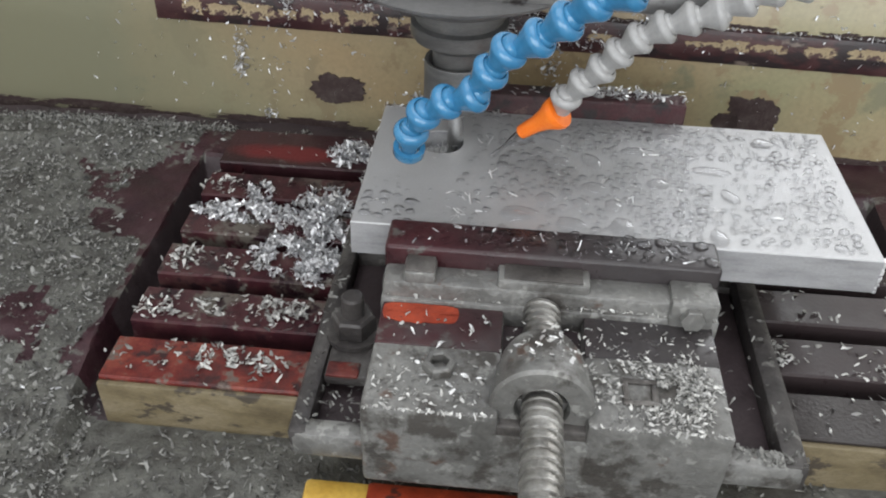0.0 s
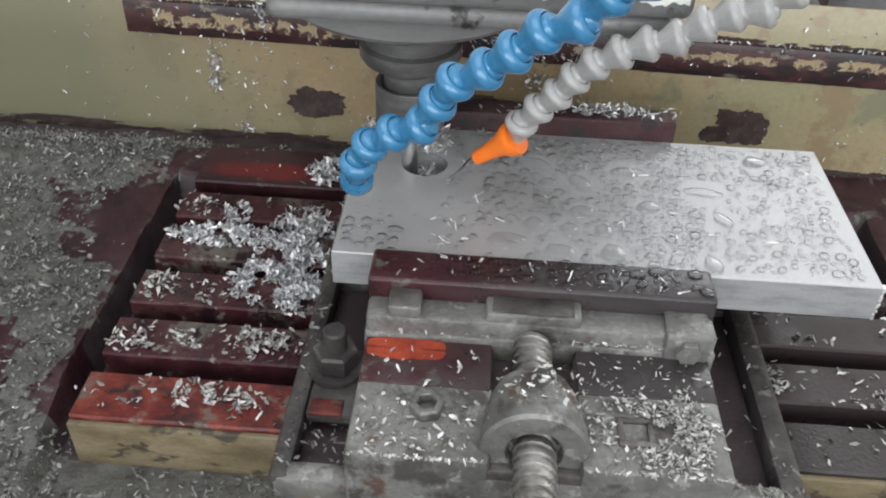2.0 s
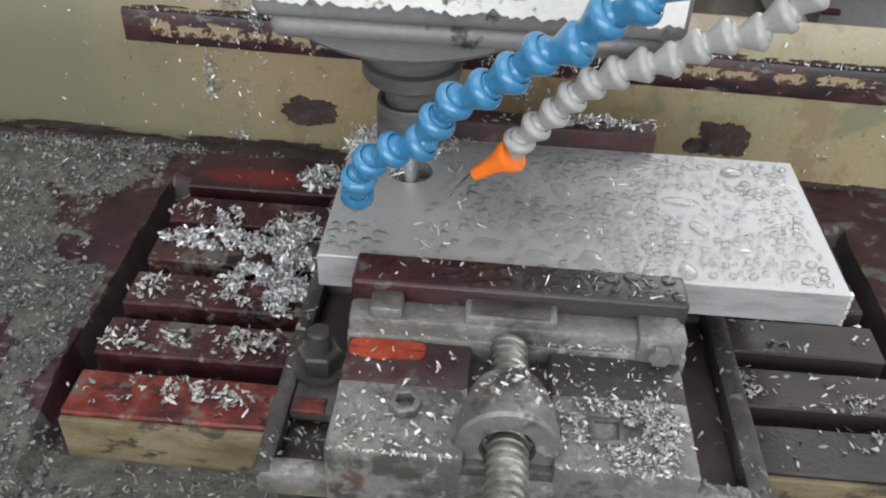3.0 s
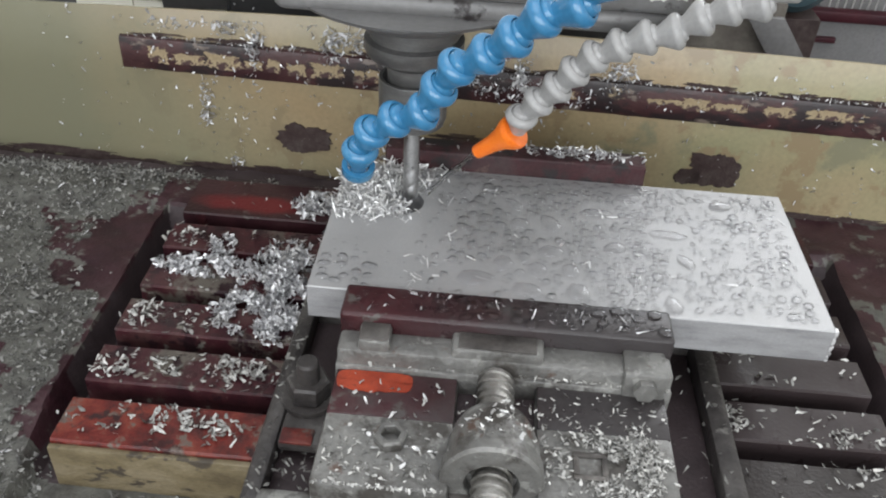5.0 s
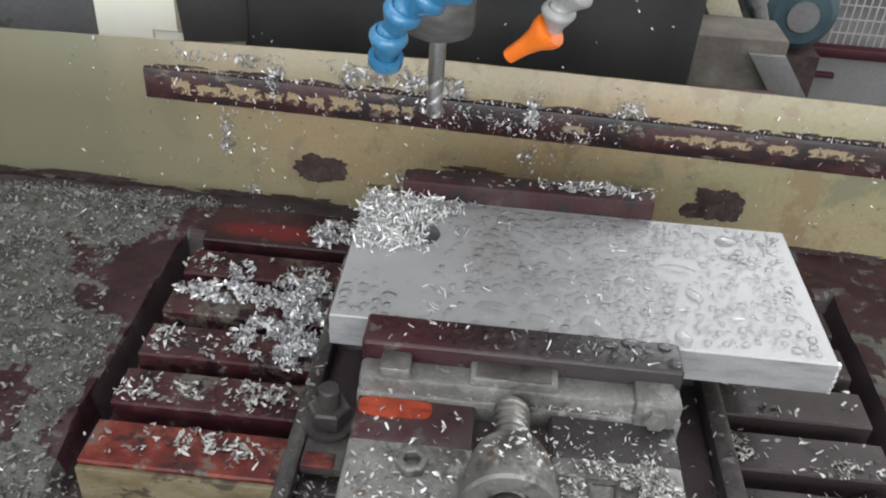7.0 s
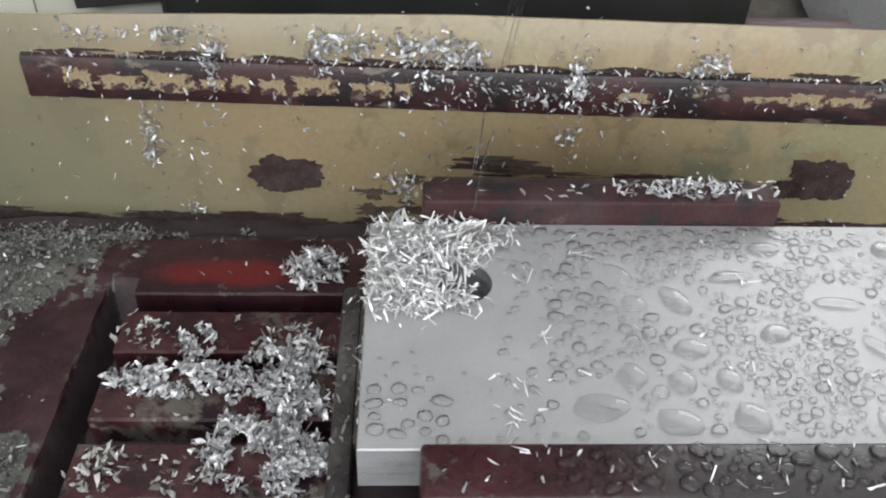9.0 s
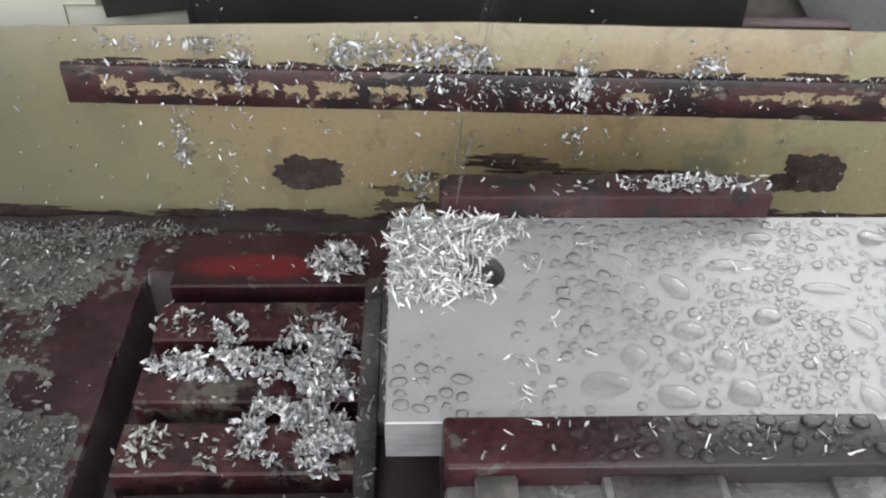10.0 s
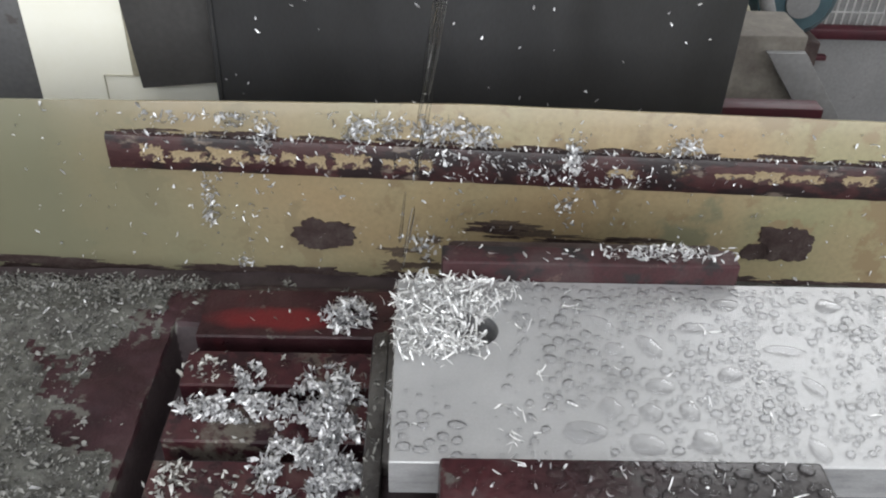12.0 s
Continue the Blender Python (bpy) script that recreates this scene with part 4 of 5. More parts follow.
def falling_coolant():
    """Broken threads of coolant that run down from the head, origin at the upper end."""
    bm = bmesh.new()
    rng = random.Random(8)
    for strand in range(13):
        u0 = 0.0 if strand < 6 else rng.uniform(0.15, 0.75)
        u1 = min(1.0, u0 + (rng.uniform(0.42, 0.6) if strand < 6 else rng.uniform(0.08, 0.25)))
        ox, oy, wob, r0 = rng.gauss(0, 0.6), rng.gauss(0, 0.6), rng.uniform(0, 6), rng.uniform(0.0004, 0.0011)
        rings = []
        for i in range(21):
            u = u0 + (u1 - u0) * i / 20
            spread = 0.0012 + 0.0035 * u
            c = Vector((ox * spread - 0.030 * u + 0.0007 * math.sin(16 * u + wob), oy * spread, -0.256 * u))
            r = r0 * (1 + 0.4 * math.sin(23 * u + wob)) * (1 - 0.8 * abs(2 * i / 20 - 1) ** 4)
            rings.append([bm.verts.new(c + Vector((r * math.cos(math.pi * k / 3), r * math.sin(math.pi * k / 3), 0))) for k in range(6)])
        for a, b in zip(rings, rings[1:]):
            for k in range(6):
                bm.faces.new((a[k], a[(k + 1) % 6], b[(k + 1) % 6], b[k]))
        bm.faces.new(rings[0])
        bm.faces.new(rings[-1])
    bmesh.ops.recalc_face_normals(bm, faces=bm.faces)
    ob = thing("falling_coolant", bm, SPRAY, "thin broken threads of coolant falling from the head", "water stream")
    ob.visible_shadow = False
    return ob


FALL = falling_coolant()


# ---- background beyond the guard ----
def background():
    p = thing("column_cover", box(-0.181, 0.2425, 0.386, 0.40, -0.2, 0.62, bevel=0.003), BLACKPANEL, "tall black sheet-metal column cover flecked with swarf", "column cover")
    part("cover_seam", box(-0.1795, -0.176, 0.3845, 0.3862, -0.2, 0.62, bevel=0.0004), BLACKPANEL, p)
    c = thing("cream_cabinet", box(-0.348, -0.183, 0.43, 0.75, -0.9, 0.85, bevel=0.004), CREAM, "cream enamelled machine cabinet", "cabinet")
    part("cabinet_seam", box(-0.288, -0.252, 0.4288, 0.4302, 0.0680, 0.0686), CREAM_DULL, c)
    part("cabinet_seam", box(-0.2885, -0.2878, 0.4288, 0.4302, 0.03, 0.0686), CREAM_DULL, c)
    part("door_edge", box(-0.262, -0.250, 0.4245, 0.4302, 0.070, 0.85, bevel=0.002), CREAM_DULL, c, "yellowed rounded door edge")
    thing("dark_board", worn(box(0, 0.10, -0.006, 0.006, 0, 0.5, bevel=0.001), 0.0008, 20), BOARD, "dark grey board leaning on the cream cabinet", "board", m=pose(-0.2500, 0.416, 0.066, -3, -6, 0))
    thing("grey_column", box(-0.9, -0.352, 0.45, 0.8, -0.9, 1.2, bevel=0.01), GREYWALL, "grey machine column", "column")
    # the cluttered corner of the shop
    thing("concrete_block", worn(box(0.265, 0.40, 0.60, 0.68, -0.9, 0.052, bevel=0.004), 0.002, 20), CONCRETE, "stained dull concrete block", "block")
    thing("cream_board", worn(box(-0.018, 0.018, -0.004, 0.004, -0.10, 0.16, bevel=0.001), 0.0006, 20), CREAM_DULL, "narrow cream board leaning behind the block", "board", m=pose(0.352, 0.692, 0.03, 0, -31, 0))
    bm = box(-0.021, 0.021, -0.004, 0.004, -0.30, 0.036, bevel=0.001)
    for v in bm.verts:
        v.co.x -= 0.76 * (v.co.z - 0.036)
    thing("grey_plate", worn(bm, 0.0005, 30), SHEET, "grey steel sheet with a slanting edge", "sheet", m=pose(0.372, 0.588, 0.004, 0, 0, 0))
    thing("grey_pipe", lathe(bmesh.new(), [(0, -0.6), (0.0085, -0.6), (0.0085, 0.004), (0.0115, 0.006), (0.0115, 0.016), (0.006, 0.020), (0, 0.020)], 20), SHEET, "grey painted steel pipe leaning over", "pipe", m=pose(0.389, 0.72, 0.052, 0, -24, 0))
    thing("red_ledge", box(0.246, 0.338, 0.405, 0.425, -0.9, 0.064, bevel=0.002), DARKRED, "dark red painted steel ledge", "ledge")
    g = thing("tool_cabinet", box(0.545, 1.15, 1.0, 1.35, -0.9, -0.105, bevel=0.004), SHEET, "grey tool cabinet with a dark red top edge", "cabinet")
    part("top_edge", box(0.540, 1.155, 0.988, 1.012, -0.1045, -0.088, bevel=0.002), DARKRED, g, "dark red top edge")
    part("drawer_pull", box(0.562, 0.618, 0.99, 1.001, -0.140, -0.132, bevel=0.001), DARKRED, g)
    b = thing("wire_basket", box(0.60, 0.70, 1.02, 1.12, -0.1045, -0.101), SHEET, "pale wire basket standing on the cabinet", "basket")
    for k in range(9):
        part("wire", box(0.60 + k * 0.0122, 0.6024 + k * 0.0122, 1.018, 1.0205, -0.1045, 0.05), GREYP, b)
    for k in range(6):
        part("wire", box(0.60, 0.70, 1.017, 1.0185, -0.072 + k * 0.023, -0.0700 + k * 0.023), GREYP, b)
    mo = thing("electric_motor", lathe(bmesh.new(), [(0, 0), (0.052, 0), (0.058, 0.006), (0.058, 0.02), (0.053, 0.024), (0.053, 0.10), (0.04, 0.115), (0, 0.115)], 36, pose(0, 0, 0, 90, 0, 0)), TEAL, "dull teal electric motor on a greasy stand", "motor", m=pose(0.485, 0.95, 0.008))
    part("hub_cap", lathe(bmesh.new(), [(0, -0.003), (0.018, -0.003), (0.022, 0.0), (0.022, 0.004), (0, 0.004)], 24, pose(0, -0.1155, 0, 90, 0, 0)), SHEET, mo)
    thing("motor_stand", box(0.42, 0.53, 0.84, 0.97, -0.9, -0.0500, bevel=0.003), GRIME, "dark greasy stand under a motor", "stand")
    thing("grey_machine", box(-0.6, 1.5, 1.5, 1.7, -0.9, 0.6, bevel=0.01), BOARD, "dark grey machine standing in dim light", "machine")


background()


def front_lip():
    f = thing("tray_lip", worn(box(-0.034, 0.16, -0.118, -0.1, -0.06, -0.024, bevel=0.003), 0.001, 60), mat("yellow_lip_paint", [(0.50, 0.30, 0.05), (0.62, 0.40, 0.08)], 40, (0.4, 0.5), 0.0, 0.2), "yellow painted tray lip with red paint", "tray lip")
    part("red_paint", box(0.0, 0.13, -0.1186, -0.0994, -0.0605, -0.0235, bevel=0.003), ORANGE_PAINT, f, "red painted stretch")


front_lip()


# ---- swarf and water ----
def swarf():
    rng = random.Random(11)
    out = []
    while len(out) < 36000:
        x, y = rng.uniform(-0.60, -0.168), rng.uniform(-0.33, 0.252)
        if bare(x, y) + rng.uniform(-0.4, 0.3) < 0.08:
            continue
        out.append((x, y, tray_height(x, y) + rng.random() * 0.003, (0, 0, 1)))
    chips("tray_swarf", out[:9000], "matted grey swarf covering the coolant tray", 1, (0.0024, 0.0055), (0.0013, 0.0032), 2.6, CHIP_DULL, 0.5)
    chips("fine_tray_swarf", out[9000:], "fine grey swarf matted into the tray's sludge", 14, (0.0010, 0.0030), (0.0006, 0.0016), 2.4, CHIP_DULL, 0.6)
    chips("tray_glints", rng.sample(out, 420), "few bright shavings lying on the matted tray", 15, (0.003, 0.0075), (0.0008, 0.002), 2.4, CHIP, 0.35)
    out = []
    while len(out) < 5600:
        x, y = rng.uniform(-0.3, 0.26), rng.uniform(-0.28, -0.067)
        if noise.noise(Vector((x * 20, y * 20, 3))) < -0.25:
            continue
        out.append((x, y, tray_height(x, y) + rng.random() * 0.002, (0, 0, 1)))
    chips("front_swarf", out, "dull swarf lying along the front of the tray", 2, (0.002, 0.006), (0.0008, 0.002), 2.0, CHIP_DULL, 0.5)
    out = []
    while len(out) < 1500:
        x, y = rng.uniform(-0.36, -0.02), rng.gauss(0.236, 0.010)
        if y > 0.253 or x + y * 0.2 > 0.02:
            continue
        if x > -0.17 and noise.noise(Vector((x * 40, y * 40, 3))) < 0.22:
            continue
        out.append((x, y, tray_height(x, y) + rng.random() * 0.003, (0, 0, 1)))
    chips("ledge_swarf", out, "grey swarf along the foot of the guard", 3, (0.002, 0.006), (0.0008, 0.002), 2.0, CHIP_DULL, 0.5)
    out = []
    for n, cx, cy, sx, sy, h in ((1150, -0.068, 0.100, 0.013, 0.021, 0.012), (640, -0.078, 0.060, 0.014, 0.011, 0.010), (560, -0.124, 0.105, 0.017, 0.0065, 0.007), (140, -0.119, 0.130, 0.005, 0.007, 0.005), (420, -0.060, 0.194, 0.009, 0.009, 0.010), (480, -0.050, 0.046, 0.010, 0.009, 0.008)):
        out += heap(rng, n, cx, cy, sx, sy, 0.0006, h)
    chips("swarf_heap", out, "bright heap of aluminium swarf on the table", 4, (0.0026, 0.0078), (0.0010, 0.0030), 2.2, CHIP, 0.75)
    out = []
    for n, cx, cy, sx, sy, h in ((70, -0.146, -0.002, 0.008, 0.008, 0.002), (36, -0.118, 0.000, 0.006, 0.006, 0.002), (40, -0.106, 0.048, 0.007, 0.008, 0.003), (150, -0.072, 0.004, 0.013, 0.009, 0.004), (70, -0.150, 0.05, 0.007, 0.008, 0.002), (60, -0.095, -0.043, 0.008, 0.007, 0.002), (45, -0.07, -0.045, 0.007, 0.006, 0.002), (50, -0.11, -0.045, 0.028, 0.009, 0.0005), (50, -0.148, 0.14, 0.008, 0.008, 0.001)):
        out += heap(rng, n, cx, cy, sx, sy, 0.0006, h)
    for k in range(90):
        out.append((rng.uniform(-0.155, -0.04), rng.uniform(-0.06, 0.2), 0.0006, (0, 0, 1)))
    for n, cx, cy, sx, sy, h in ((120, 0.30, -0.02, 0.02, 0.012, 0.003), (60, 0.235, 0.005, 0.008, 0.008, 0.003)):
        out += heap(rng, n, cx, cy, sx, sy, 0.0006, h)
    for k in range(110):
        out.append((rng.uniform(0.235, 0.325), rng.uniform(-0.06, 0.12), 0.0006, (0, 0, 1)))
    out = [p for p in out if min(abs(((p[1] - FIRST) % PITCH) - RAILW / 2), 9) < RAILW / 2 or p[1] < FIRST - 0.0143]
    chips("rail_swarf", out, "thin scatter of swarf on the slot rails", 5, (0.0020, 0.0066), (0.0009, 0.0026), 2.2, CHIP_MID, 0.4)
    # vise
    out = heap(rng, 1300, 0.152, -0.092, 0.012, 0.013, 0.057, 0.004) + heap(rng, 160, 0.12, -0.088, 0.010, 0.014, 0.057, 0.002)
    out = [p for p in out if 0.111 < p[0] < 0.1765 and -0.1175 < p[1] and not (abs(p[0] - 0.1345) < 0.009 and abs(p[1] + 0.0945) < 0.009)]
    for k in range(60):
        out.append((rng.uniform(0.003, 0.066), rng.uniform(-0.116, -0.045), 0.0582, (0, 0, 1)))
    for k in range(130):
        out.append((rng.uniform(0.003, 0.066), rng.triangular(-0.117, -0.076, -0.112), 0.0572, (0, 0, 1)))
    for k in range(60):
        out.append((rng.uniform(0.11, 0.176), rng.uniform(-0.08, -0.045), 0.0584, (0, 0, 1)))
    for k in range(170):
        x = rng.choice((rng.uniform(0.002, 0.178), rng.uniform(0.11, 0.178)))
        out.append((x, rng.uniform(-0.043, -0.04), 0.0615 + rng.random() * 0.001, (0, -0.4, 1)))
    for k in range(60):
        a = rng.uniform(0.5, 2.6)
        out.append((0.087 + 0.0255 * math.cos(a), rng.uniform(-0.108, -0.078), 0.0587 + 0.0255 * math.sin(a), (math.cos(a), 0, math.sin(a))))
    for k in range(150):
        x = rng.choice((rng.uniform(0.003, 0.064), rng.uniform(0.111, 0.175)))
        out.append((x, -0.1183 + rng.uniform(-0.0006, 0.0012), 0.0567, (0, -0.5, 1)))
    chips("vise_swarf", out, "wet swarf sticking to the vise", 6, (0.0010, 0.0044), (0.0005, 0.0018), 2.2, CHIP_MID, 0.5)
    out = []
    for k in range(16):
        a, y = rng.uniform(0.6, 2.5), rng.uniform(-0.099, -0.080)
        r = 0.0207 + (-0.081 - y) * 0.13
        out.append((0.087 + r * math.cos(a), y, 0.0585 + r * math.sin(a), (math.cos(a), 0, math.sin(a))))
    for k in range(13):
        out.append((rng.uniform(0.004, 0.066), rng.uniform(-0.116, -0.045), 0.0584, (0, 0, 1)))
    chips("bright_vise_swarf", out, "single bright flakes on the vise", 17, (0.0025, 0.006), (0.0014, 0.003), 1.4, CHIP_BRIGHT, 0.3)
    out = []
    for k in range(260):
        x, y = rng.choice(((rng.uniform(-0.039, -0.03), rng.uniform(-0.1, 0.15)), (rng.uniform(-0.03, 0.0), rng.uniform(-0.095, -0.05)), (rng.uniform(0.18, 0.225), rng.uniform(-0.1, 0.05)), (rng.uniform(0.19, 0.225), rng.uniform(-0.1, -0.09))))
        out.append((x, y, 0.0195 if x < -0.0295 or x > 0.2125 or y < -0.09 else 0.013, (0, 0, 1)))
    chips("base_swarf", out, "swarf caught on the vise base", 7, (0.002, 0.006), (0.0008, 0.0022), 1.8, CHIP_DULL, 0.5)
    out = [(rng.uniform(0.003, 0.178), rng.uniform(-0.025, -0.001), 0.0824, (0, 0, 1)) for k in range(34)]
    chips("jaw_swarf", out, "curled bright shavings on the moving jaw", 8, (0.003, 0.010), (0.0004, 0.0012), 4.5, CHIP, 0.3)
    out = [(rng.gauss(0.135, 0.018), rng.uniform(0.142, 0.156), 0.0910 + rng.random() * 0.003, (0, 0, 1)) for k in range(150)]
    out += [(rng.uniform(0.004, 0.18), rng.uniform(0.141, 0.156), 0.0908, (0, 0, 1)) for k in range(26)]
    out = [p for p in out if 0.004 < p[0] < 0.18]
    chips("fixed_jaw_swarf", out, "row of swarf on the fixed jaw", 9, (0.003, 0.008), (0.0008, 0.002), 2.0, CHIP, 0.4)
    # on the guard
    out = []
    up = (0, -1, 0)
    for n, cx, cz, sx, sz in ((90, -0.119, 0.106, 0.004, 0.010), (60, -0.143, 0.117, 0.010, 0.004), (45, -0.184, 0.118, 0.012, 0.004), (60, -0.056, 0.112, 0.008, 0.009), (50, -0.034, 0.115, 0.006, 0.008), (90, -0.004, 0.113, 0.011, 0.009), (50, 0.020, 0.113, 0.005, 0.007), (60, 0.035, 0.110, 0.004, 0.005), (70, 0.095, 0.103, 0.004, 0.008), (60, 0.168, 0.111, 0.006, 0.006), (45, -0.165, 0.045, 0.003, 0.012), (30, -0.135, 0.05, 0.02, 0.02), (40, -0.145, -0.005, 0.005, 0.006), (50, -0.01, 0.02, 0.007, 0.008), (25, 0.02, 0.045, 0.02, 0.012), (30, 0.095, 0.06, 0.004, 0.010)):
        for k in range(n):
            x, z = rng.gauss(cx, sx), rng.gauss(cz, sz)
            if z < 0.127 - 0.035 * max(0.0, -x):
                out.append((x, -0.0005 - (0.0042 if 0.076 < z < 0.103 else 0), z, up))
    for k in range(430):
        x, z = rng.uniform(-0.3, 0.38), rng.uniform(-0.01, 0.126)
        out.append((x, -0.0005 - (0.0042 if 0.076 < z < 0.103 else 0), z, up))
    for k in range(250):
        x, z = rng.gauss(0.075, 0.055), rng.uniform(0.079, 0.1)
        out.append((x, -0.0048, z, up))
    for k in range(230):
        out.append((rng.uniform(-0.23, 0.38), -0.0025, 0.1035, (0, -0.4, 1)))
    lumps = []
    for n, cx, cz, sx, sz in ((30, -0.119, 0.106, 0.0040, 0.009), (20, -0.143, 0.118, 0.008, 0.003), (44, -0.056, 0.113, 0.0055, 0.008), (34, -0.034, 0.116, 0.006, 0.007), (64, -0.004, 0.113, 0.009, 0.007), (40, 0.016, 0.116, 0.006, 0.006), (24, 0.030, 0.110, 0.004, 0.005), (30, 0.095, 0.101, 0.003, 0.006), (34, 0.168, 0.112, 0.005, 0.005), (18, 0.075, 0.090, 0.02, 0.006), (22, -0.165, 0.045, 0.003, 0.009), (16, 0.095, 0.060, 0.004, 0.008), (18, -0.01, 0.02, 0.006, 0.006)):
        for k in range(n):
            x, z = rng.gauss(cx, sx), rng.gauss(cz, sz)
            if z < 0.127 - 0.035 * max(0.0, -x):
                lumps.append((x, -0.0008 - rng.random() * 0.003 - (0.0042 if 0.076 < z < 0.103 else 0), z, up))
    ob = chips("guard_clusters", lumps, "lumpy clusters of bright swarf clinging to the guard", 16, (0.0032, 0.0095), (0.0010, 0.0030), 3.0, CHIP, 0.9)
    ob.matrix_basis = WALL
    ob = chips("guard_swarf", out, "glittering flecks of swarf stuck to the guard", 10, (0.0014, 0.0060), (0.0007, 0.0020), 3.0, CHIP, 0.8)
    ob.matrix_basis = WALL
    out = [(rng.uniform(-0.175, 0.235), 0.3853, rng.uniform(0.02, 0.3) ** 1.0, up) for k in range(110)]
    chips("cover_swarf", out, "few flecks of swarf on the black cover", 12, (0.002, 0.005), (0.001, 0.002), 1.5, CHIP, 0.3)
    # plate edges and lone shavings
    out = [(PX0 - 0.0003, rng.uniform(0.02, 0.137), rng.uniform(0.06, 0.077), (-1, 0, 0.2)) for k in range(70)]
    for k in range(55):
        out.append((rng.uniform(-0.02, 0.27), rng.uniform(0.004, 0.136), PZ1 + 0.0004, (0, 0, 1)))
    for k in range(40):
        out.append((rng.uniform(-0.02, 0.06), PY1 - rng.random() * 0.003, PZ1 + 0.0006, (0, 0, 1)))
    out = [p for p in out if math.hypot(p[0] - HOLE[0], p[1] - HOLE[1]) > HOLE_R]
    for cx, cy, n in ((0.037, 0.012, 9), (0.042, 0.034, 4), (0.056, 0.058, 4), (0.080, 0.115, 4), (0.046, 0.100, 5), (0.150, 0.096, 3)):
        out += [(cx + rng.gauss(0, 0.002), cy + rng.gauss(0, 0.003), PZ1 + 0.0005 + rng.random() * 0.001, (0, 0, 1)) for k in range(n)]
    chips("plate_swarf", out, "single bright shavings lying on the plate", 13, (0.004, 0.011), (0.0005, 0.0013), 3.0, CHIP_BRIGHT, 0.3)


swarf()


def bead(verts, faces, x, y, z, r, sx, turn, high, seed):
    """A drop: a low dome with an uneven rim."""
    n = 14 if r > 0.003 else 9
    base = len(verts)
    rows = ((1.0, 0.0), (0.94, 0.42), (0.80, 0.74), (0.54, 0.92), (0.25, 0.985))
    c, s = math.cos(turn), math.sin(turn)
    for f, h in rows:
        for k in range(n):
            a = 2 * math.pi * k / n
            q = r * (1 + 0.30 * noise.noise(Vector((math.cos(a) * 1.1 + seed, math.sin(a) * 1.1, seed)))) * f
            u, v = q * math.cos(a) * sx, q * math.sin(a) / sx
            verts.append((x + u * c - v * s, y + u * s + v * c, z + h * high))
    verts.append((x, y, z + high))
    for i in range(len(rows) - 1):
        for k in range(n):
            q = (k + 1) % n
            faces.append((base + i * n + k, base + i * n + q, base + (i + 1) * n + q, base + (i + 1) * n + k))
    top = base + len(rows) * n
    last = base + (len(rows) - 1) * n
    for k in range(n):
        faces.append((last + k, last + (k + 1) % n, top))


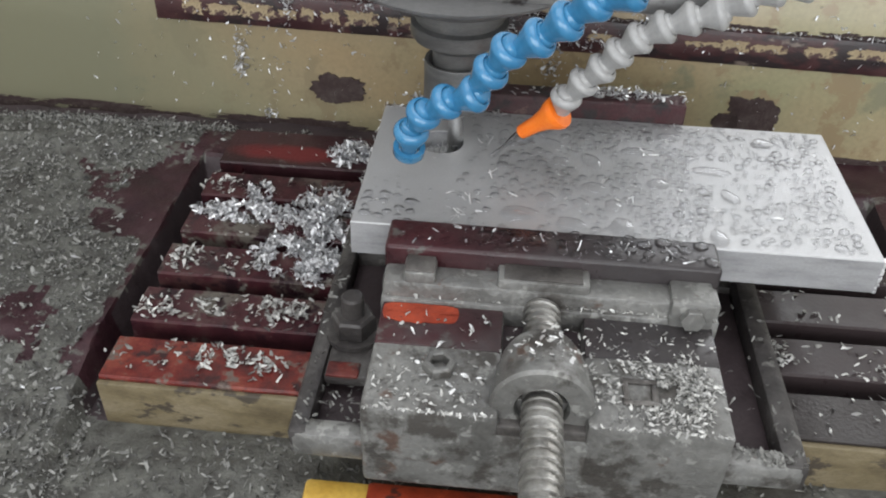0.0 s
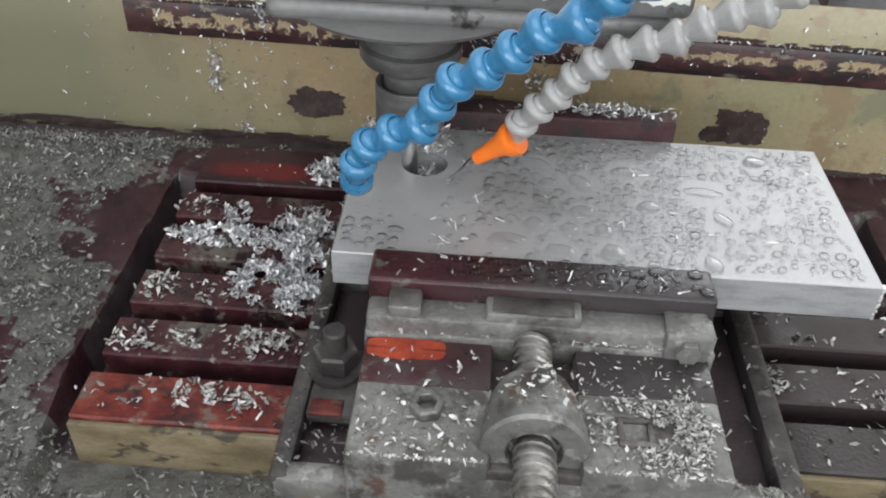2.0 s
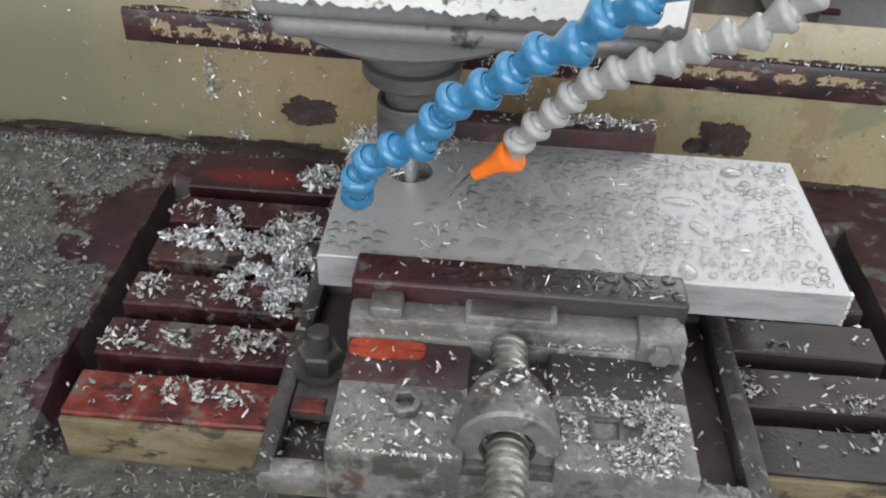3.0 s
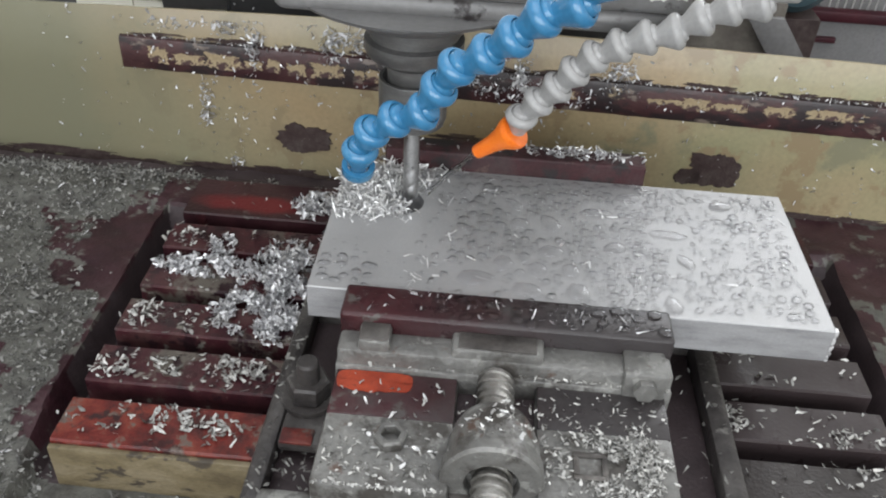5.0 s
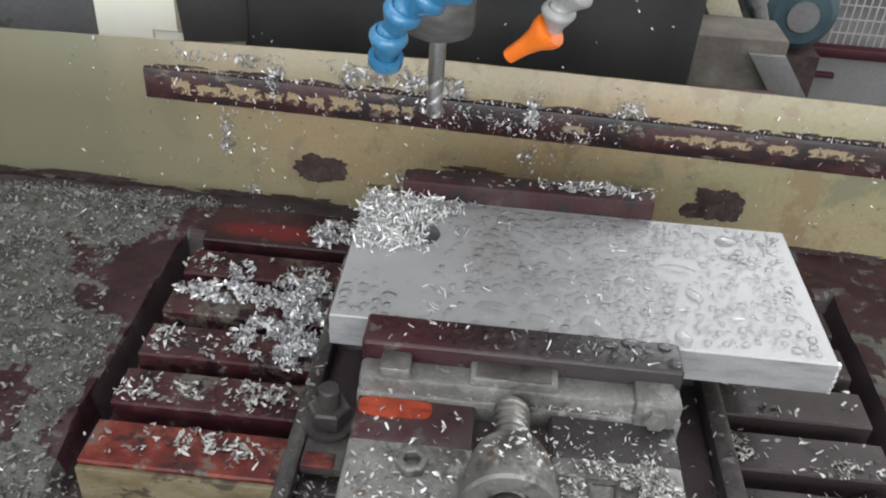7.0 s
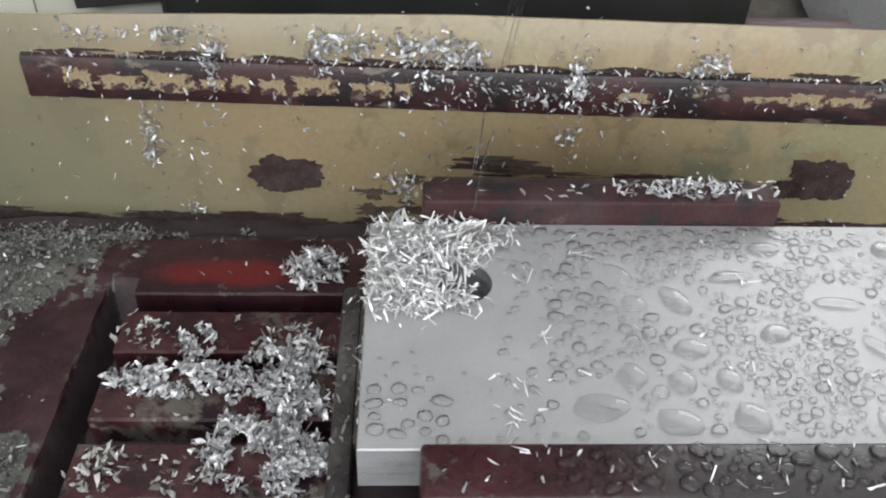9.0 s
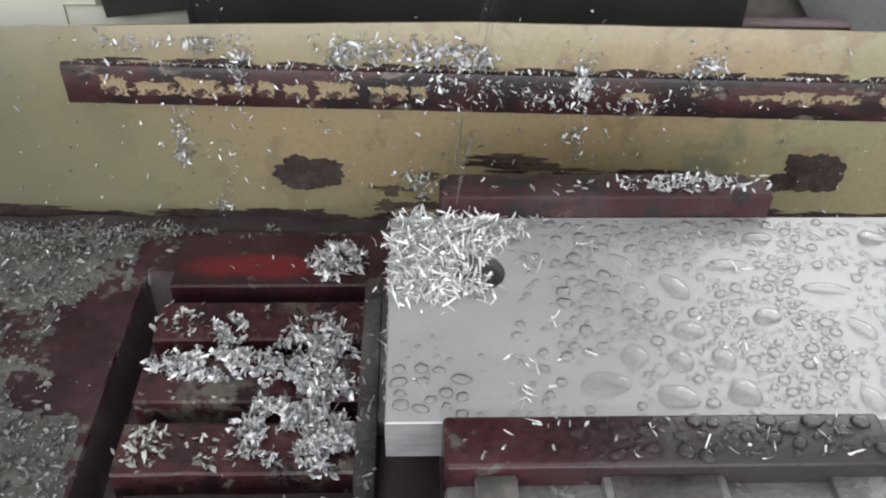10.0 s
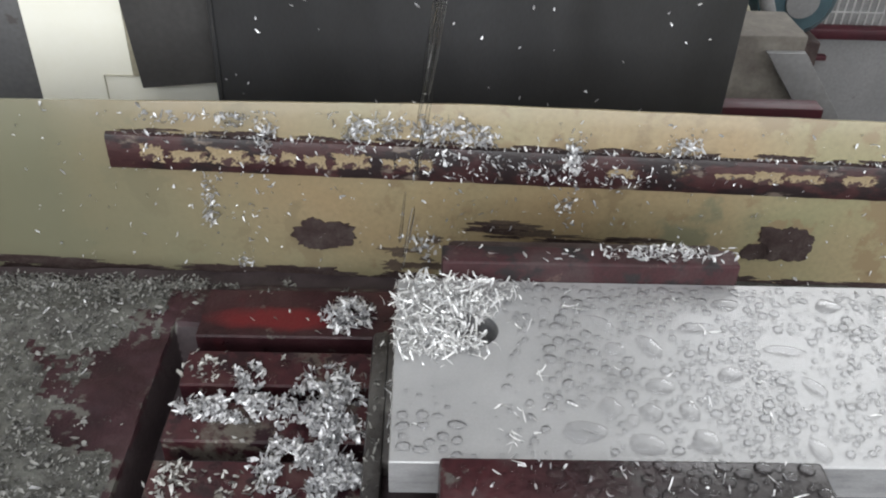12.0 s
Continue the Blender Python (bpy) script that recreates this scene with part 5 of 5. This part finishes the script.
def droplets():
    rng = random.Random(21)
    placed = []
    verts, faces = [], []

    def add(n, rmin, rmax, pick, z, stretch):
        nonlocal verts, faces
        tries = 0
        done = 0
        while done < n and tries < n * 60:
            tries += 1
            x, y = pick()
            r = rng.uniform(rmin, rmax)
            if math.hypot(x - HOLE[0], y - HOLE[1]) < HOLE_R + r + 0.004 and z < 0.08:
                continue
            if any(abs(x - a) < (r + b) * 1.1 and math.hypot(x - a, y - e) < (r + b) * 1.1 for a, e, b in placed):
                continue
            placed.append((x, y, r))
            bead(verts, faces, x, y, z - 0.00004, r, rng.uniform(1.0, stretch), rng.uniform(-0.5, 0.5), min(0.0018, r * rng.uniform(0.50, 0.68)), rng.uniform(0, 50))
            done += 1

    def wide():
        while True:
            x, y = rng.uniform(0.035, 0.265), rng.uniform(0.006, 0.134)
            if rng.random() < min(1.0, 0.07 + max(0.0, (x - 0.05)) * 9) and (x < 0.185 or rng.random() < 0.3):
                return x, y

    for x, y, r, long, turn in ((0.0960, 0.0800, 0.0058, 1.0, 0.3), (0.1162, 0.0826, 0.0080, 0.75, 0.5), (0.1460, 0.0990, 0.0062, 1.8, 0.05), (0.1160, 0.0523, 0.0072, 1.15, 0.0), (0.0872, 0.0364, 0.0072, 1.0, 0.4), (0.1074, 0.0336, 0.0064, 1.0, -0.5), (0.1269, 0.0344, 0.0060, 0.9, 0.3), (0.0970, 0.0280, 0.0037, 1.0, 0.0), (0.0716, 0.0195, 0.0095, 1.3, 0.0), (0.1013, 0.0126, 0.0082, 1.2, 0.0), (0.1306, 0.0150, 0.0078, 1.0, 0.2), (0.1545, 0.0615, 0.0064, 1.2, 0.3), (0.1908, 0.0809, 0.0064, 1.9, -0.1), (0.1973, 0.0533, 0.0058, 0.7, 0.6), (0.1685, 0.1203, 0.0062, 1.5, 0.0), (0.0927, 0.1010, 0.0060, 0.75, 0.6), (0.0605, 0.1097, 0.0048, 0.9, 0.0), (0.1847, 0.0099, 0.0061, 0.8, 0.4), (0.2288, 0.1200, 0.0068, 1.2, 0.0)):
        placed.append((x, y, r * max(long, 1 / long)))
        bead(verts, faces, x, y, PZ1 - 0.00004, r, long, turn, 0.0023, x * 300)
    me = bpy.data.meshes.new("large_droplets")
    me.from_pydata(verts, [], faces)
    me.materials.append(POOLS)
    me.shade_smooth()
    ob = tagged(new("large_droplets", me), "large clear coolant drops lying on the aluminium plate", "water drops", kind="stuff")
    ob.visible_shadow = False
    verts, faces = [], []
    add(60, 0.0018, 0.0036, lambda: (rng.gauss(0.085, 0.016), rng.uniform(0.03, 0.132)), PZ1, 1.25)
    add(210, 0.0016, 0.0032, wide, PZ1, 1.2)
    add(520, 0.0008, 0.0017, wide, PZ1, 1.15)
    add(14, 0.0022, 0.0040, lambda: (rng.uniform(-0.02, 0.01), rng.uniform(0.003, 0.03)), PZ1, 1.4)
    add(16, 0.0007, 0.0016, lambda: (rng.uniform(-0.02, 0.04), rng.uniform(0.003, 0.05)), PZ1, 1.2)
    placed.clear()
    add(26, 0.0018, 0.0046, lambda: (rng.uniform(-0.15, -0.045), rng.choice((0.0, 0.046, 0.093, 0.139)) + rng.uniform(-0.008, 0.010)), 0.0008, 1.4)
    add(40, 0.0016, 0.0042, lambda: (rng.uniform(0.05, 0.176), rng.uniform(-0.022, -0.004)), 0.0820, 1.3)
    add(70, 0.0006, 0.0014, lambda: (rng.uniform(0.005, 0.176), rng.uniform(-0.023, -0.003)), 0.0820, 1.2)
    me = bpy.data.meshes.new("water_droplets")
    me.from_pydata(verts, [], faces)
    me.materials.append(BEADS)
    me.shade_smooth()
    ob = tagged(new("water_droplets", me), "clear coolant beads standing on plate and jaw", "water drops", kind="stuff")


droplets()


def guard_droplets():
    """Small beads clinging to the guard's paint."""
    rng = random.Random(77)
    verts, faces = [], []
    for k in range(260):
        x = rng.gauss(0.14, 0.11)
        z = rng.choice((rng.uniform(0.042, 0.073), rng.uniform(0.105, 0.128), rng.uniform(0.02, 0.073)))
        if -0.06 < x < 0.36:
            r = rng.uniform(0.0006, 0.0019)
            bead(verts, faces, x, z, 0.0, r, rng.uniform(0.8, 1.1), 0.0, r * 0.6, rng.uniform(0, 50))
    me = bpy.data.meshes.new("guard_droplets")
    me.from_pydata([(x, -z - 0.0004, y) for x, y, z in verts], [], faces)
    me.materials.append(BEADS)
    me.shade_smooth()
    ob = tagged(new("guard_droplets", me), "small coolant beads clinging to the yellow guard", "water drops", kind="stuff")
    ob.matrix_basis = WALL
    ob.visible_shadow = False


guard_droplets()


# ---- clumps of swarf thrown out round the hole ----
def throw_clumps():
    rng = random.Random(31)
    made = []
    spots = []
    while len(spots) < 30:
        x, y = rng.uniform(-0.020, 0.042), rng.uniform(0.074, 0.134)
        q = math.hypot(x - HOLE[0], y - HOLE[1])
        if q < 0.0105 or (q < 0.0150 and x > HOLE[0] - 0.003 and y < HOLE[1] + 0.008) or (x > 0.030 and y < 0.104) or (x < -0.010 and y < 0.080) or noise.noise(Vector((x * 70, y * 70, 2.5))) < -0.32:
            continue
        if any(math.hypot(x - a, y - b) < 0.0066 for a, b in spots):
            continue
        spots.append((x, y))
    for k, (x, y) in enumerate(spots):
        places = [(rng.gauss(0, 0.0045), rng.gauss(0, 0.0042), 0.0006 + rng.random() * 0.0055, (0, 0, 1)) for _ in range(34)]
        me = chips_mesh("swarf_clump", places, rng, (0.0045, 0.0125), (0.0006, 0.0015), 3.4, CHIP_BRIGHT, 0.5)
        ob = tagged(new("swarf_clump", me), "tangle of needle-like bright shavings beside the hole", "metal chips", "swarf thrown from the hole", "stuff")
        made.append((ob, x, y, rng.uniform(-2, 2)))
    return made


CLUMPS = throw_clumps()


# ---- what moves ----
CIRCLE, PHASE, SPEED = 0.0093, 0.3866, 1.4613


def head_place(t):
    """The cutter's tip: it circles in the hole, then lifts away."""
    a = PHASE + SPEED * t
    x, y, z = HOLE[0] + CIRCLE * math.cos(a), HOLE[1] + CIRCLE * math.sin(a), 0.0500
    lift = [(4.4, 0.050), (4.6, 0.054), (4.8, 0.066), (5.0, 0.0798), (5.2, 0.0885), (5.5, 0.0892), (5.7, 0.0897), (5.9, 0.0960), (6.0, 0.1020), (6.3, 0.1180), (6.5, 0.1314), (7.0, 0.1632), (7.2, 0.176), (8.0, 0.240), (8.6, 0.305), (9.0, 0.36), (9.5, 0.40), (12.0, 0.40)]
    if t >= 4.4:
        z = float(np.interp(t, [p[0] for p in lift], [p[1] for p in lift]))
    f = min(1.0, max(0.0, (t - 4.0) / 0.8))
    f = f * f * (3 - 2 * f)
    return Vector((x * (1 - f) + 0.0245 * f, y * (1 - f) + 0.0986 * f, z))


def motions():
    times = [k * 0.25 for k in range(49)]
    times = sorted(set(times) | {4.4, 4.6} | {round(4.8 + 0.1 * k, 2) for k in range(25)})
    rows = [(t, Matrix.Translation(head_place(t))) for t in times]
    for ob in (HEAD, BLUE_HOSE, GREY_HOSE):
        walk(ob, rows)
    walk(HOLDER, [(k / 15, pose(0, 0, 0, 0, 0, -80.0 * k)) for k in range(181)])
    tip = TIP
    rope = Vector((-0.0135, 0, -0.049))
    turn = rope.rotation_difference(-_d + Vector((0, 0, -0.25))).to_matrix().to_4x4()
    back = turn.to_3x3() @ Vector((0.0135, 0, 0.049))
    drawn = lambda t: max(0.42 * min(1.0, max(0.0, (5.0 - t) / 0.6)), min(1.0, max(0.0, (t - 5.9) / 0.5)))  # noqa: E731
    stream = [(t, Matrix.Translation(head_place(t) + tip + back * drawn(t)) @ turn) for t in times]
    walk(JET, stream)
    fall = [(t, Matrix.Translation(head_place(t) + Vector((0.03, 0.05, 0.38)))) for t in times if t <= 7.75]
    fall += [(t, pose(x, 0.1, 0.335)) for t, x in ((8.6, 0.060), (8.9, 0.052), (9.2, 0.046), (9.6, 0.040), (10.0, 0.034), (10.4, 0.028), (10.8, 0.018), (11.2, 0.009), (11.6, 0.006), (12.0, 0.005))]
    walk(FALL, fall)
    rng = random.Random(41)
    for ob, x, y, turn in CLUMPS:
        right = x > HOLE[0] + 0.004
        t0 = rng.uniform(0.4, 2.4) if right else rng.uniform(2.6, 4.5)
        if y > 0.110 and not right:
            t0 = rng.uniform(0.8, 2.8)
        a = math.atan2(y - HOLE[1], x - HOLE[0])
        inside = pose(HOLE[0] + 0.003 * math.cos(a), HOLE[1] + 0.003 * math.sin(a), 0.060)
        rim = pose(HOLE[0] + 0.8 * HOLE_R * math.cos(a), HOLE[1] + 0.8 * HOLE_R * math.sin(a), PZ1 + 0.004, 0, 0, 20 * turn)
        rest = pose(x, y, PZ1 - 0.0004, 0, 0, 40 * turn)
        walk(ob, [(0.0, inside), (t0, inside), (t0 + 0.15, rim), (t0 + 0.4, rest), (12.0, rest)])


motions()
